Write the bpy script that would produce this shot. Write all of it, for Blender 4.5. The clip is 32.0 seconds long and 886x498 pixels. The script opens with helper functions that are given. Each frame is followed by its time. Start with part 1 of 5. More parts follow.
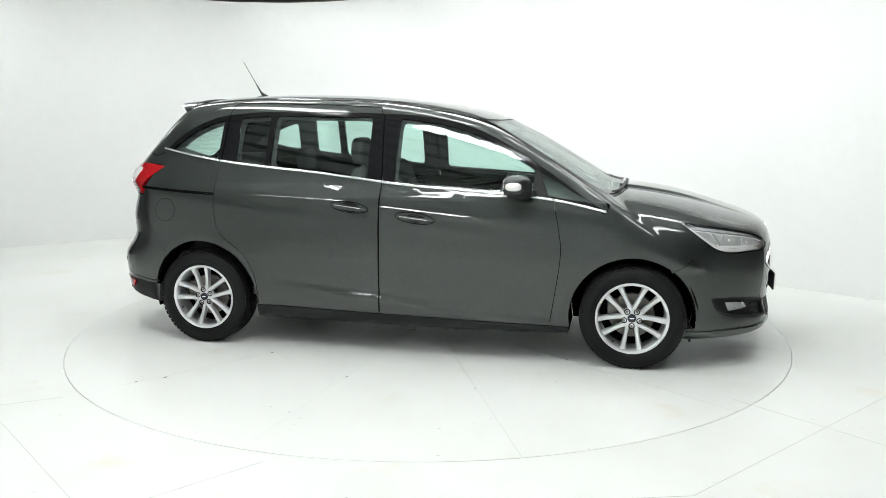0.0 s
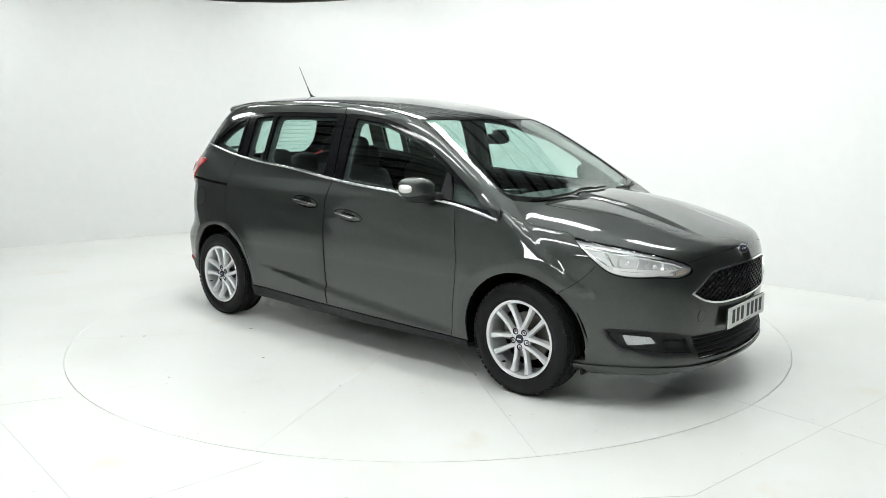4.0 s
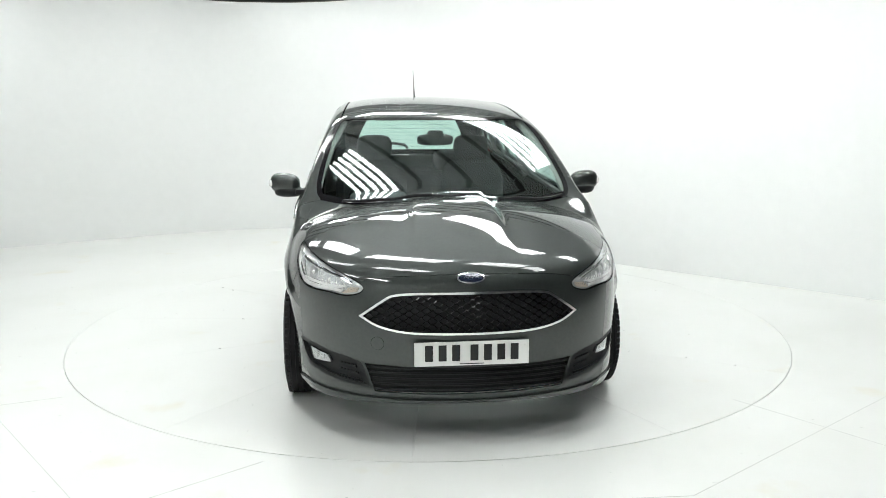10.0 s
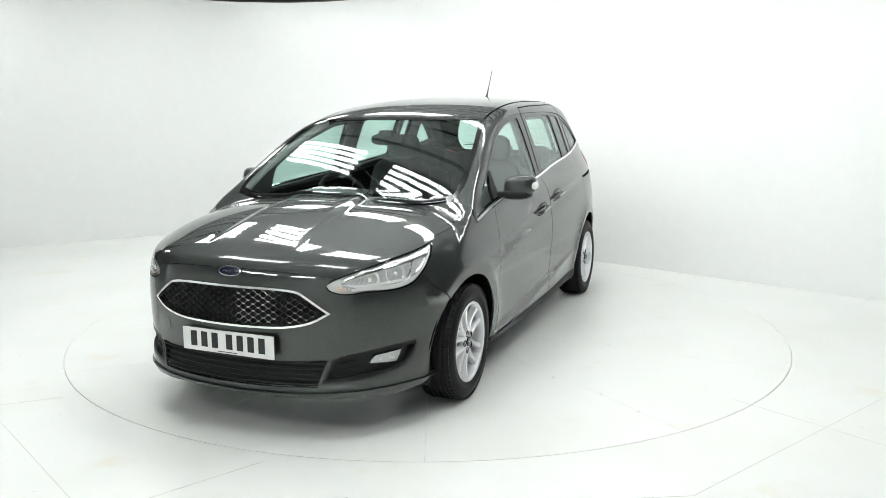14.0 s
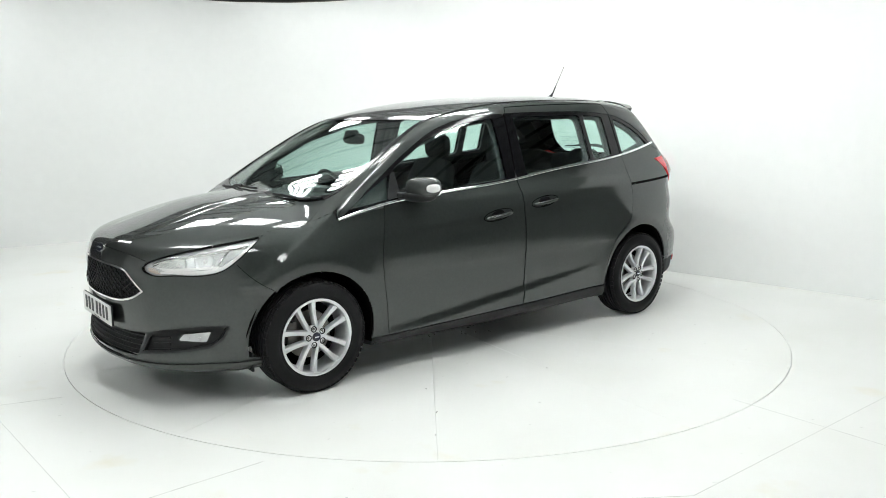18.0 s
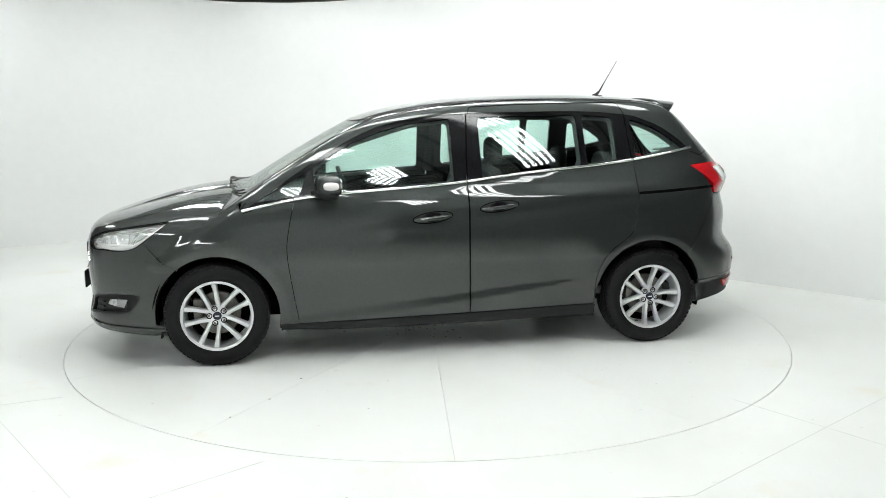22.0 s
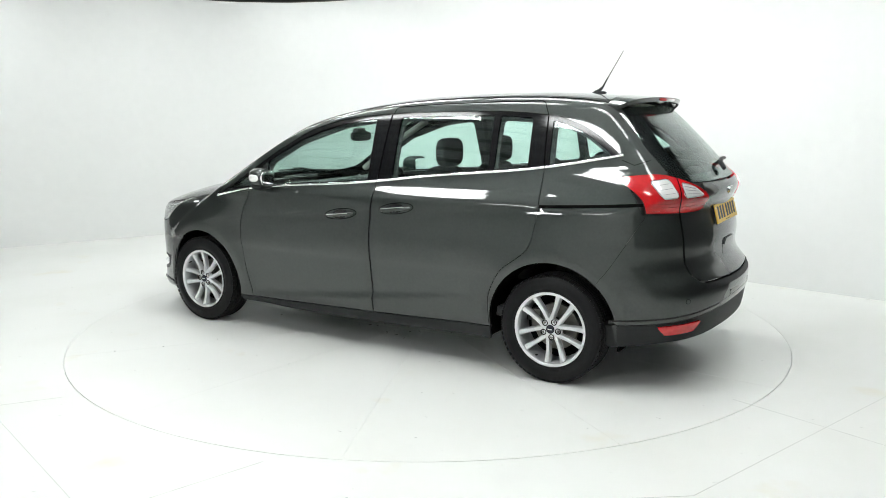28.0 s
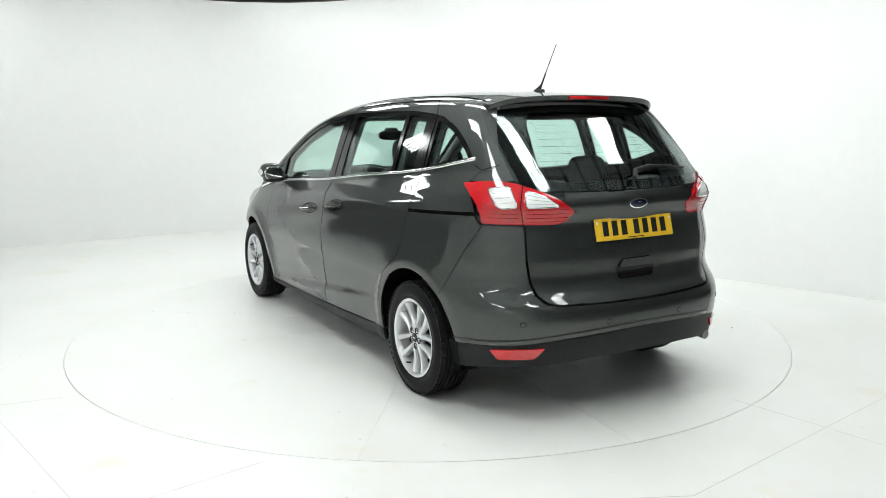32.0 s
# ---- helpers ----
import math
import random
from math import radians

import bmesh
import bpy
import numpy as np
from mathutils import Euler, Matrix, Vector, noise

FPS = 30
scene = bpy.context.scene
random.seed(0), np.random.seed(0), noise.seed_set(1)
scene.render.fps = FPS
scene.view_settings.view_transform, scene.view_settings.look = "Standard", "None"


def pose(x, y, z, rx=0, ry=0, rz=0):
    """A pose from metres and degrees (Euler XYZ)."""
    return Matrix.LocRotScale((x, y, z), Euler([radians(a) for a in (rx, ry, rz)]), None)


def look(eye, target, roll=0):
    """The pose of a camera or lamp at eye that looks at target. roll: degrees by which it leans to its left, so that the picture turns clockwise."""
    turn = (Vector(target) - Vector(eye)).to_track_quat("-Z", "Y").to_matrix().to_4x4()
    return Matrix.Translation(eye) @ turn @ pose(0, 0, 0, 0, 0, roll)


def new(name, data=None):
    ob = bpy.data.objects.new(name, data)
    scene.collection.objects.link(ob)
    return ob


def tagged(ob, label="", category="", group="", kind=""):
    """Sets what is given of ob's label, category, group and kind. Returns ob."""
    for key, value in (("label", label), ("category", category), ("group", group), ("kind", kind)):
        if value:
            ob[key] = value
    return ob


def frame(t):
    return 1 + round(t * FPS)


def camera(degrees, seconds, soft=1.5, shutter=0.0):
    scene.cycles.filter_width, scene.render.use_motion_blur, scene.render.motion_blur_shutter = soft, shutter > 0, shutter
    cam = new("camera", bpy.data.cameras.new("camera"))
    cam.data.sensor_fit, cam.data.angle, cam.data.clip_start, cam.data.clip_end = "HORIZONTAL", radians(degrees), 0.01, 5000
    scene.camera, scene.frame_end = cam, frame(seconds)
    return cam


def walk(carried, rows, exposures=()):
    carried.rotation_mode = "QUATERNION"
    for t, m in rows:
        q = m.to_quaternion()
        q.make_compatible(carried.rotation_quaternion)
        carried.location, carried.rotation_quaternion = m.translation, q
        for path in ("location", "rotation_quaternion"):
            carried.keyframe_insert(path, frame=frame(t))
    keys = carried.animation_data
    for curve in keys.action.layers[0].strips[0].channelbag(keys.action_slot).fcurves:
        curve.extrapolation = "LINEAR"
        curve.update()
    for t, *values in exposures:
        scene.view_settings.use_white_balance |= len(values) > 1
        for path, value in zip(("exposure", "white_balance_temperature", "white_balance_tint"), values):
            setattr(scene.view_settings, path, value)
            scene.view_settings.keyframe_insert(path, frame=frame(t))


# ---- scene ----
cam = camera(58.29, 32.0, soft=0.8)
EYE = (0.0, -5.774, 1.504)
AIM = look(EYE, (0.0952, -0.0552, 0.5417), -0.14)
walk(cam, [(0, AIM), (32, AIM)])

# the car's and the turntable's heading, degrees, at even steps of seconds
TURN_T = (0.0, 3.5, 7.0, 11.0, 14.5, 18.0, 22.0, 25.5, 28.5, 32.0)
TURN_A = (-13.6, -38.36, -63.22, -92.22, -117.24, -142.3, -170.56, -194.74, -215.82, -240.53)

world = bpy.data.worlds.new("world")
scene.world = world
world.use_nodes = True
world.node_tree.nodes["Background"].inputs[0].default_value = (0.9, 0.95, 1.0, 1)
world.node_tree.nodes["Background"].inputs[1].default_value = 0.05
scene.view_settings.exposure = 0.0
TUBE_POWER = 20.5


# ---------- materials ----------
def mat(name, color, rough=0.5, metal=0.0, coat=0.0, emit=0.0, grain=0.0, grain_size=60.0, bump=0.0, ior=1.45, spec=0.5, coat_ior=1.5):
    m = bpy.data.materials.new(name)
    m.use_nodes = True
    nt = m.node_tree
    b = nt.nodes["Principled BSDF"]
    b.inputs["Base Color"].default_value = (*color, 1)
    b.inputs["Roughness"].default_value = rough
    b.inputs["Metallic"].default_value = metal
    b.inputs["Coat Weight"].default_value = coat
    b.inputs["Coat Roughness"].default_value = 0.015
    b.inputs["IOR"].default_value = ior
    b.inputs["Coat IOR"].default_value = coat_ior
    b.inputs["Specular IOR Level"].default_value = spec
    if emit:
        b.inputs["Emission Color"].default_value = (*color, 1)
        b.inputs["Emission Strength"].default_value = emit
    if grain or bump:
        co = nt.nodes.new("ShaderNodeTexCoord")
        fine = nt.nodes.new("ShaderNodeTexNoise")
        fine.inputs["Scale"].default_value = grain_size
        fine.inputs["Detail"].default_value = 5
        nt.links.new(co.outputs["Object"], fine.inputs["Vector"])
        if grain:
            big = nt.nodes.new("ShaderNodeTexNoise")
            big.inputs["Scale"].default_value = grain_size / 14
            big.inputs["Detail"].default_value = 3
            nt.links.new(co.outputs["Object"], big.inputs["Vector"])
            mean = nt.nodes.new("ShaderNodeMath")
            mean.operation = "ADD"
            nt.links.new(fine.outputs["Fac"], mean.inputs[0])
            nt.links.new(big.outputs["Fac"], mean.inputs[1])
            ramp = nt.nodes.new("ShaderNodeMapRange")
            ramp.inputs["From Min"].default_value, ramp.inputs["From Max"].default_value = 0.6, 1.4
            ramp.inputs["To Min"].default_value, ramp.inputs["To Max"].default_value = 1 - grain, 1 + grain
            nt.links.new(mean.outputs[0], ramp.inputs["Value"])
            mul = nt.nodes.new("ShaderNodeVectorMath")
            mul.operation = "SCALE"
            mul.inputs[0].default_value = color
            nt.links.new(ramp.outputs["Result"], mul.inputs["Scale"])
            nt.links.new(mul.outputs["Vector"], b.inputs["Base Color"])
        if bump:
            bp = nt.nodes.new("ShaderNodeBump")
            bp.inputs["Strength"].default_value = bump
            bp.inputs["Distance"].default_value = 0.002
            nt.links.new(fine.outputs["Fac"], bp.inputs["Height"])
            nt.links.new(bp.outputs["Normal"], b.inputs["Normal"])
    return m


def glass(name, tint, ior=1.5, rough=0.0):
    """A tinted pane: it lets light straight through and mirrors by its Fresnel gloss."""
    m = bpy.data.materials.new(name)
    m.use_nodes = True
    nt = m.node_tree
    nt.nodes.remove(nt.nodes["Principled BSDF"])
    clear = nt.nodes.new("ShaderNodeBsdfTransparent")
    clear.inputs["Color"].default_value = (*tint, 1)
    shine = nt.nodes.new("ShaderNodeBsdfGlossy")
    shine.inputs["Roughness"].default_value = rough
    facing = nt.nodes.new("ShaderNodeLayerWeight")
    facing.inputs["Blend"].default_value = 0.5
    power = nt.nodes.new("ShaderNodeMath")
    power.operation = "POWER"
    power.inputs[1].default_value = 5
    nt.links.new(facing.outputs["Facing"], power.inputs[0])
    fr = nt.nodes.new("ShaderNodeMath")
    fr.operation = "MULTIPLY_ADD"
    r0 = ((ior - 1) / (ior + 1)) ** 2
    fr.inputs[1].default_value, fr.inputs[2].default_value = 0.8 * (1 - r0), r0
    nt.links.new(power.outputs[0], fr.inputs[0])
    mix = nt.nodes.new("ShaderNodeMixShader")
    nt.links.new(fr.outputs[0], mix.inputs[0])
    nt.links.new(clear.outputs[0], mix.inputs[1])
    nt.links.new(shine.outputs[0], mix.inputs[2])
    nt.links.new(mix.outputs[0], nt.nodes["Material Output"].inputs["Surface"])
    return m


PAINT = mat("dark_grey_metallic_paint", (0.0440, 0.0505, 0.0480), 0.58, 1.0, 1.0, grain=0.10, grain_size=900, coat_ior=1.6)
BLACK = mat("black_gloss", (0.006, 0.006, 0.007), 0.10, 0.0, 0.0, spec=0.45)
PLASTIC = mat("black_plastic", (0.013, 0.014, 0.0145), 0.5, grain=0.15, grain_size=300, bump=0.15, spec=0.28)
SEAM = mat("dark_gap", (0.004, 0.004, 0.004), 0.9, spec=0.0)
UNDER = mat("underseal", (0.035, 0.035, 0.034), 0.8, grain=0.2, grain_size=20, spec=0.1)
CHROME = mat("chrome", (0.86, 0.86, 0.86), 0.08, 1.0)
ALLOY = mat("silver_alloy", (0.74, 0.75, 0.76), 0.30, 0.6, 0.5, grain=0.04, grain_size=200)
RUBBER = mat("tyre_rubber", (0.008, 0.008, 0.0085), 0.55, grain=0.25, grain_size=120, bump=0.3, spec=0.22)
STEEL = mat("brake_steel", (0.20, 0.19, 0.175), 0.4, 0.85, grain=0.2, grain_size=80)
PANE = glass("green_tinted_glass", (0.875, 0.965, 0.938), 1.62)
LENS = glass("clear_lens", (0.99, 0.995, 0.995), 1.4)
REDLENS = mat("red_lens", (0.50, 0.008, 0.012), 0.10, 0.0, 1.0, grain=0.18, grain_size=45)
WHITELENS = mat("white_lens", (0.80, 0.79, 0.78), 0.15, 0.1, 0.8)
AMBER = mat("amber_lens", (0.56, 0.46, 0.38), 0.2, 0.0, 0.6)
REFLECTOR = mat("lamp_reflector", (0.95, 0.955, 0.96), 0.14, 0.60, bump=1.0, grain_size=70)
CLOTH = mat("dark_seat_cloth", (0.075, 0.076, 0.077), 0.9, grain=0.25, grain_size=90, bump=0.4, spec=0.1)
TRIM = mat("grey_trim", (0.105, 0.107, 0.107), 0.7, grain=0.12, grain_size=120, bump=0.2, spec=0.2)
LINER = mat("light_headlining", (0.42, 0.41, 0.39), 0.9, grain=0.06, grain_size=150)
BLUE = mat("blue_enamel", (0.005, 0.010, 0.034), 0.2, 0.2, 0.6)
WHITEPLATE = mat("white_plate", (0.78, 0.78, 0.76), 0.35, grain=0.03, grain_size=40)
YELLOWPLATE = mat("yellow_plate", (0.80, 0.50, 0.03), 0.35, grain=0.03, grain_size=40)
JOINT = mat("dusty_joint", (0.56, 0.56, 0.54), 0.8, grain=0.3, grain_size=8)
CRUMB = mat("chipped_paint", (0.26, 0.25, 0.235), 0.8, grain=0.4, grain_size=30)
FOGGLASS = mat("fog_lamp_glass", (0.42, 0.43, 0.44), 0.22, 0.7, 0.8)
INK = mat("black_ink", (0.012, 0.012, 0.012), 0.4)


def floor_paint():
    """White floor paint: faint cloudy wear, yellowish stains and a few dark scuffs."""
    m = mat("white_floor_paint", (0.80, 0.81, 0.785), 0.30, bump=0.05, grain_size=25)
    nt = m.node_tree
    b = nt.nodes["Principled BSDF"]
    co = nt.nodes.new("ShaderNodeTexCoord")

    def noise_band(scale, lo, hi, detail=6, stretch=(1, 1, 1)):
        mp = nt.nodes.new("ShaderNodeMapping")
        mp.inputs["Scale"].default_value = stretch
        nt.links.new(co.outputs["Object"], mp.inputs["Vector"])
        n = nt.nodes.new("ShaderNodeTexNoise")
        n.inputs["Scale"].default_value, n.inputs["Detail"].default_value = scale, detail
        nt.links.new(mp.outputs["Vector"], n.inputs["Vector"])
        r = nt.nodes.new("ShaderNodeMapRange")
        r.inputs["From Min"].default_value, r.inputs["From Max"].default_value = lo, hi
        nt.links.new(n.outputs["Fac"], r.inputs["Value"])
        return r.outputs["Result"]

    def blend(fac, a, b_color):
        mx = nt.nodes.new("ShaderNodeMix")
        mx.data_type = "RGBA"
        nt.links.new(fac, mx.inputs["Factor"])
        if isinstance(a, tuple):
            mx.inputs["A"].default_value = (*a, 1)
        else:
            nt.links.new(a, mx.inputs["A"])
        mx.inputs["B"].default_value = (*b_color, 1)
        return mx.outputs["Result"]

    c = blend(noise_band(1.1, 0.45, 0.75), (0.805, 0.815, 0.79), (0.76, 0.77, 0.735))
    c = blend(noise_band(2.3, 0.64, 0.80), c, (0.74, 0.71, 0.60))
    c = blend(noise_band(14.0, 0.735, 0.76, 3, (1, 3.5, 1)), c, (0.42, 0.42, 0.40))
    nt.links.new(c, b.inputs["Base Color"])
    return m


FLOORWHITE = floor_paint()
WALLWHITE = mat("white_wall_paint", (0.78, 0.79, 0.78), 0.75, grain=0.02, grain_size=10)
CEILGREY = mat("grey_ceiling", (0.55, 0.56, 0.56), 0.8, grain=0.08, grain_size=8)
HALLGREY = mat("grey_hall_wall", (0.24, 0.24, 0.24), 0.8, grain=0.06, grain_size=6)
DARKSTEEL = mat("dark_steel", (0.02, 0.017, 0.016), 0.6, grain=0.2, grain_size=30)
LIGHT = mat("lit_tube", (0.972, 1.0, 0.992), 0.5, emit=TUBE_POWER)
WHITEMETAL = mat("white_metal", (0.75, 0.76, 0.76), 0.4, grain=0.04, grain_size=40)


# ---------- mesh helpers ----------
def part(name, bm, material, parent=None, label="", smooth=True, normals=None):
    """Links a bmesh as one mesh object, under its thing where there is one."""
    me = bpy.data.meshes.new(name)
    bm.to_mesh(me)
    bm.free()
    for m in (material if isinstance(material, (list, tuple)) else [material]):
        me.materials.append(m)
    if smooth:
        me.polygons.foreach_set("use_smooth", [True] * len(me.polygons))
        me.set_sharp_from_angle(angle=radians(38))
    if normals is not None:
        me.normals_split_custom_set_from_vertices(normals)
    ob = new(name, me)
    if parent:
        ob.parent = parent
    if label:
        tagged(ob, label)
    return ob


def box(bm, c, s, bevel=0.0, turn=None, segs=2):
    r = bmesh.ops.create_cube(bm, size=1)
    m = Matrix.Translation(c) @ (turn.to_4x4() if turn else Matrix()) @ Matrix.Diagonal((*s, 1))
    bmesh.ops.transform(bm, matrix=m, verts=r["verts"])
    if bevel:
        es = list({e for v in r["verts"] for e in v.link_edges})
        bmesh.ops.bevel(bm, geom=es, offset=bevel, segments=segs, affect="EDGES", profile=0.5)
    return bm


def tube(bm, pts, r, n=8, caps=True):
    """A round bar through points; r is one radius or one per point."""
    pts = [Vector(p) for p in pts]
    rs = [float(q) for q in r] if isinstance(r, (list, tuple)) else [r] * len(pts)
    rings, up = [], Vector((0.13, 0.27, 0.95))
    for i, p in enumerate(pts):
        d = (pts[min(i + 1, len(pts) - 1)] - pts[max(i - 1, 0)]).normalized()
        a = d.cross(up).normalized()
        b = d.cross(a)
        rings.append([bm.verts.new(p + rs[i] * (math.cos(q) * a + math.sin(q) * b)) for q in (2 * math.pi * k / n for k in range(n))])
    for u, v in zip(rings, rings[1:]):
        for k in range(n):
            bm.faces.new((u[k], u[(k + 1) % n], v[(k + 1) % n], v[k]))
    if caps:
        bm.faces.new(rings[0][::-1])
        bm.faces.new(rings[-1])
    bmesh.ops.recalc_face_normals(bm, faces=bm.faces)
    return bm


def lathe(bm, prof, n=48, axis="y", close=False):
    """Turns a profile of (radius, along) about an axis."""
    rings = []
    for r, h in prof:
        ring = []
        for k in range(n):
            a = 2 * math.pi * k / n
            c, s = r * math.cos(a), r * math.sin(a)
            ring.append(bm.verts.new({"y": (c, h, s), "z": (c, s, h), "x": (h, c, s)}[axis]))
        rings.append(ring)
    pairs = list(zip(rings, rings[1:])) + ([(rings[-1], rings[0])] if close else [])
    for u, v in pairs:
        for k in range(n):
            bm.faces.new((u[k], u[(k + 1) % n], v[(k + 1) % n], v[k]))
    bmesh.ops.recalc_face_normals(bm, faces=bm.faces)
    return bm


# ---------- the car's outer skin ----------
def spline(xs, ys):
    """A natural cubic spline through a few knots, straight beyond them."""
    x, y = np.array(xs, float), np.array(ys, float)
    n, h = len(x), np.diff(x)
    a, b = np.eye(n), np.zeros(n)
    for i in range(1, n - 1):
        a[i, i - 1:i + 2] = h[i - 1], 2 * (h[i - 1] + h[i]), h[i]
        b[i] = 6 * ((y[i + 1] - y[i]) / h[i] - (y[i] - y[i - 1]) / h[i - 1])
    m = np.linalg.solve(a, b)

    def at(v):
        v = np.asarray(v, float)
        i = np.clip(np.searchsorted(x, v) - 1, 0, n - 2)
        u = np.clip(v, x[0], x[-1])
        p, q, w = x[i + 1] - u, u - x[i], h[i]
        s = (m[i] * p ** 3 + m[i + 1] * q ** 3) / (6 * w) + (y[i] / w - m[i] * w / 6) * p + (y[i + 1] / w - m[i + 1] * w / 6) * q
        lo = (y[1] - y[0]) / h[0] - h[0] * m[1] / 6
        hi = (y[-1] - y[-2]) / h[-1] + h[-1] * m[-2] / 6
        return s + np.minimum(v - x[0], 0) * lo + np.maximum(v - x[-1], 0) * hi
    return at


def smax(a, b, k):
    return 0.5 * (a + b + np.sqrt((a - b) ** 2 + k * k))


def smin(a, b, k):
    return 0.5 * (a + b - np.sqrt((a - b) ** 2 + k * k))


AXLE, HUB_Z = 1.394, 0.308
plan_w = spline((-2.3, -2.0, -1.7, -1.3, -0.6, 0.2, 0.9, 1.35, 1.7, 2.0, 2.3), (0.72, 0.815, 0.865, 0.893, 0.906, 0.910, 0.904, 0.890, 0.855, 0.80, 0.72))
side_in = spline((0.1, 0.2, 0.3, 0.42, 0.58, 0.75, 0.88, 1.0, 1.08), (0.070, 0.046, 0.033, 0.016, 0.003, 0.001, 0.011, 0.030, 0.046))
belt = spline((-1.8, -1.25, -0.5, -0.155, 0.2, 0.68, 0.95, 1.25), (1.30, 1.203, 1.13, 1.088, 1.058, 1.026, 0.995, 0.93))
roof_z = spline((-2.0, -1.75, -1.45, -1.04, -0.63, -0.22, 0.19, 0.5, 1.0), (1.56, 1.600, 1.635, 1.653, 1.649, 1.628, 1.578, 1.515, 1.39))
hood_z = spline((0.9, 1.2, 1.5, 1.8, 2.0, 2.1, 2.2, 2.3), (1.085, 1.055, 1.025, 0.967, 0.914, 0.887, 0.855, 0.815))
nose_x = spline((0.1, 0.2, 0.26, 0.33, 0.45, 0.6, 0.72, 0.8, 0.95), (2.20, 2.265, 2.285, 2.272, 2.272, 2.278, 2.270, 2.252, 2.19))
tail_x = spline((0.15, 0.3, 0.42, 0.52, 0.59, 0.66, 0.8, 0.92, 1.0, 1.07, 1.15, 1.3, 1.5, 1.62), (-2.17, -2.215, -2.235, -2.245, -2.225, -2.165, -2.150, -2.128, -2.118, -2.146, -2.10, -1.965, -1.77, -1.645))


def half_width(x, z):
    """Half of the body's width at a station x and height z, with the wheel arches' flares and the creases."""
    w = plan_w(x) - side_in(np.minimum(z, 1.08))
    up = np.maximum(z - 1.0, 0)
    w = w - 0.29 * up - 0.09 * up ** 2
    for ax in (AXLE, -AXLE):
        r = np.hypot(x - ax, z - HUB_Z)
        t = r - 0.432
        out = 0.5 * (t + np.sqrt(t * t + 0.014 ** 2))
        lip = np.exp(-out / 0.055) - 5.0 * np.minimum(out - t, 0.12)
        w = w + 0.019 * lip * (z > 0.1)
    # raised blade along the foot of the doors
    tall = np.clip(0.026 + 0.016 * (x + 0.2), 0.008, 0.045)
    size = 0.021 * np.clip((x + 0.95) / 0.6, 0, 1) * np.clip((1.0 - x) / 0.12, 0, 1)
    u = np.clip((0.352 - 0.112 * x + tall - z) / (2 * tall), 0, 1)
    w = w + size * u * u * (3 - 2 * u)
    # shoulder line under the windows
    u = z - 0.908 + 0.107 * x
    fade = np.clip((1.0 - x) / 0.5, 0, 1)
    w = w - 0.14 * np.minimum(0.5 * (u + np.sqrt(u * u + 0.011 ** 2)), 0.14) - 0.006 * fade * np.exp(-((u + 0.055) / 0.042) ** 2)
    return w


def body(x, y, z):
    """Below zero inside the car's outer skin, above zero outside it."""
    a = np.abs(y)
    side = a - half_width(x, z)
    bulge = 0.017 / (1 + np.exp(np.clip((a - 0.205 - 0.05 * (x - 1.2)) / 0.0075, -40, 40))) * np.clip((2.12 - x) / 0.45, 0, 1)
    hood = (z - hood_z(x) + 0.085 * a ** 2 + 0.12 * a ** 4 - bulge) * 0.93
    nose = (x - nose_x(z) + 0.31 * a ** 2 + 0.88 * a ** 6) * 0.95
    tail = (-x + tail_x(z) + 0.20 * a ** 2 + 0.58 * a ** 6) * np.where(z > 1.1, 0.78, 0.95)
    floor = 0.17 - z
    low = smax(smax(side, hood, 0.065), smax(nose, floor, 0.03), 0.05)
    low = smax(low, tail, 0.05)
    roof = z - roof_z(x) + 0.07 * a ** 2 + 0.14 * a ** 4
    screen = (0.505 * (x - 1.315) + 0.863 * (z - 1.045) + 0.028 + 0.065 * a ** 2 + 0.016 * (((x - 0.8) / 0.5) ** 2 - 1))
    top = smax(smax(side, roof, 0.045), screen, 0.028)
    top = smax(top, tail, 0.05)
    top = smax(top, 0.6 - z, 0.02)
    return smin(low, top, 0.012)
from mathutils.geometry import delaunay_2d_cdt


def gradient(p):
    h = 0.006
    g = np.stack([body(*(p + h * np.eye(3)[i]).T) - body(*(p - h * np.eye(3)[i]).T) for i in range(3)], 1)
    return g / np.linalg.norm(g, axis=1)[:, None]


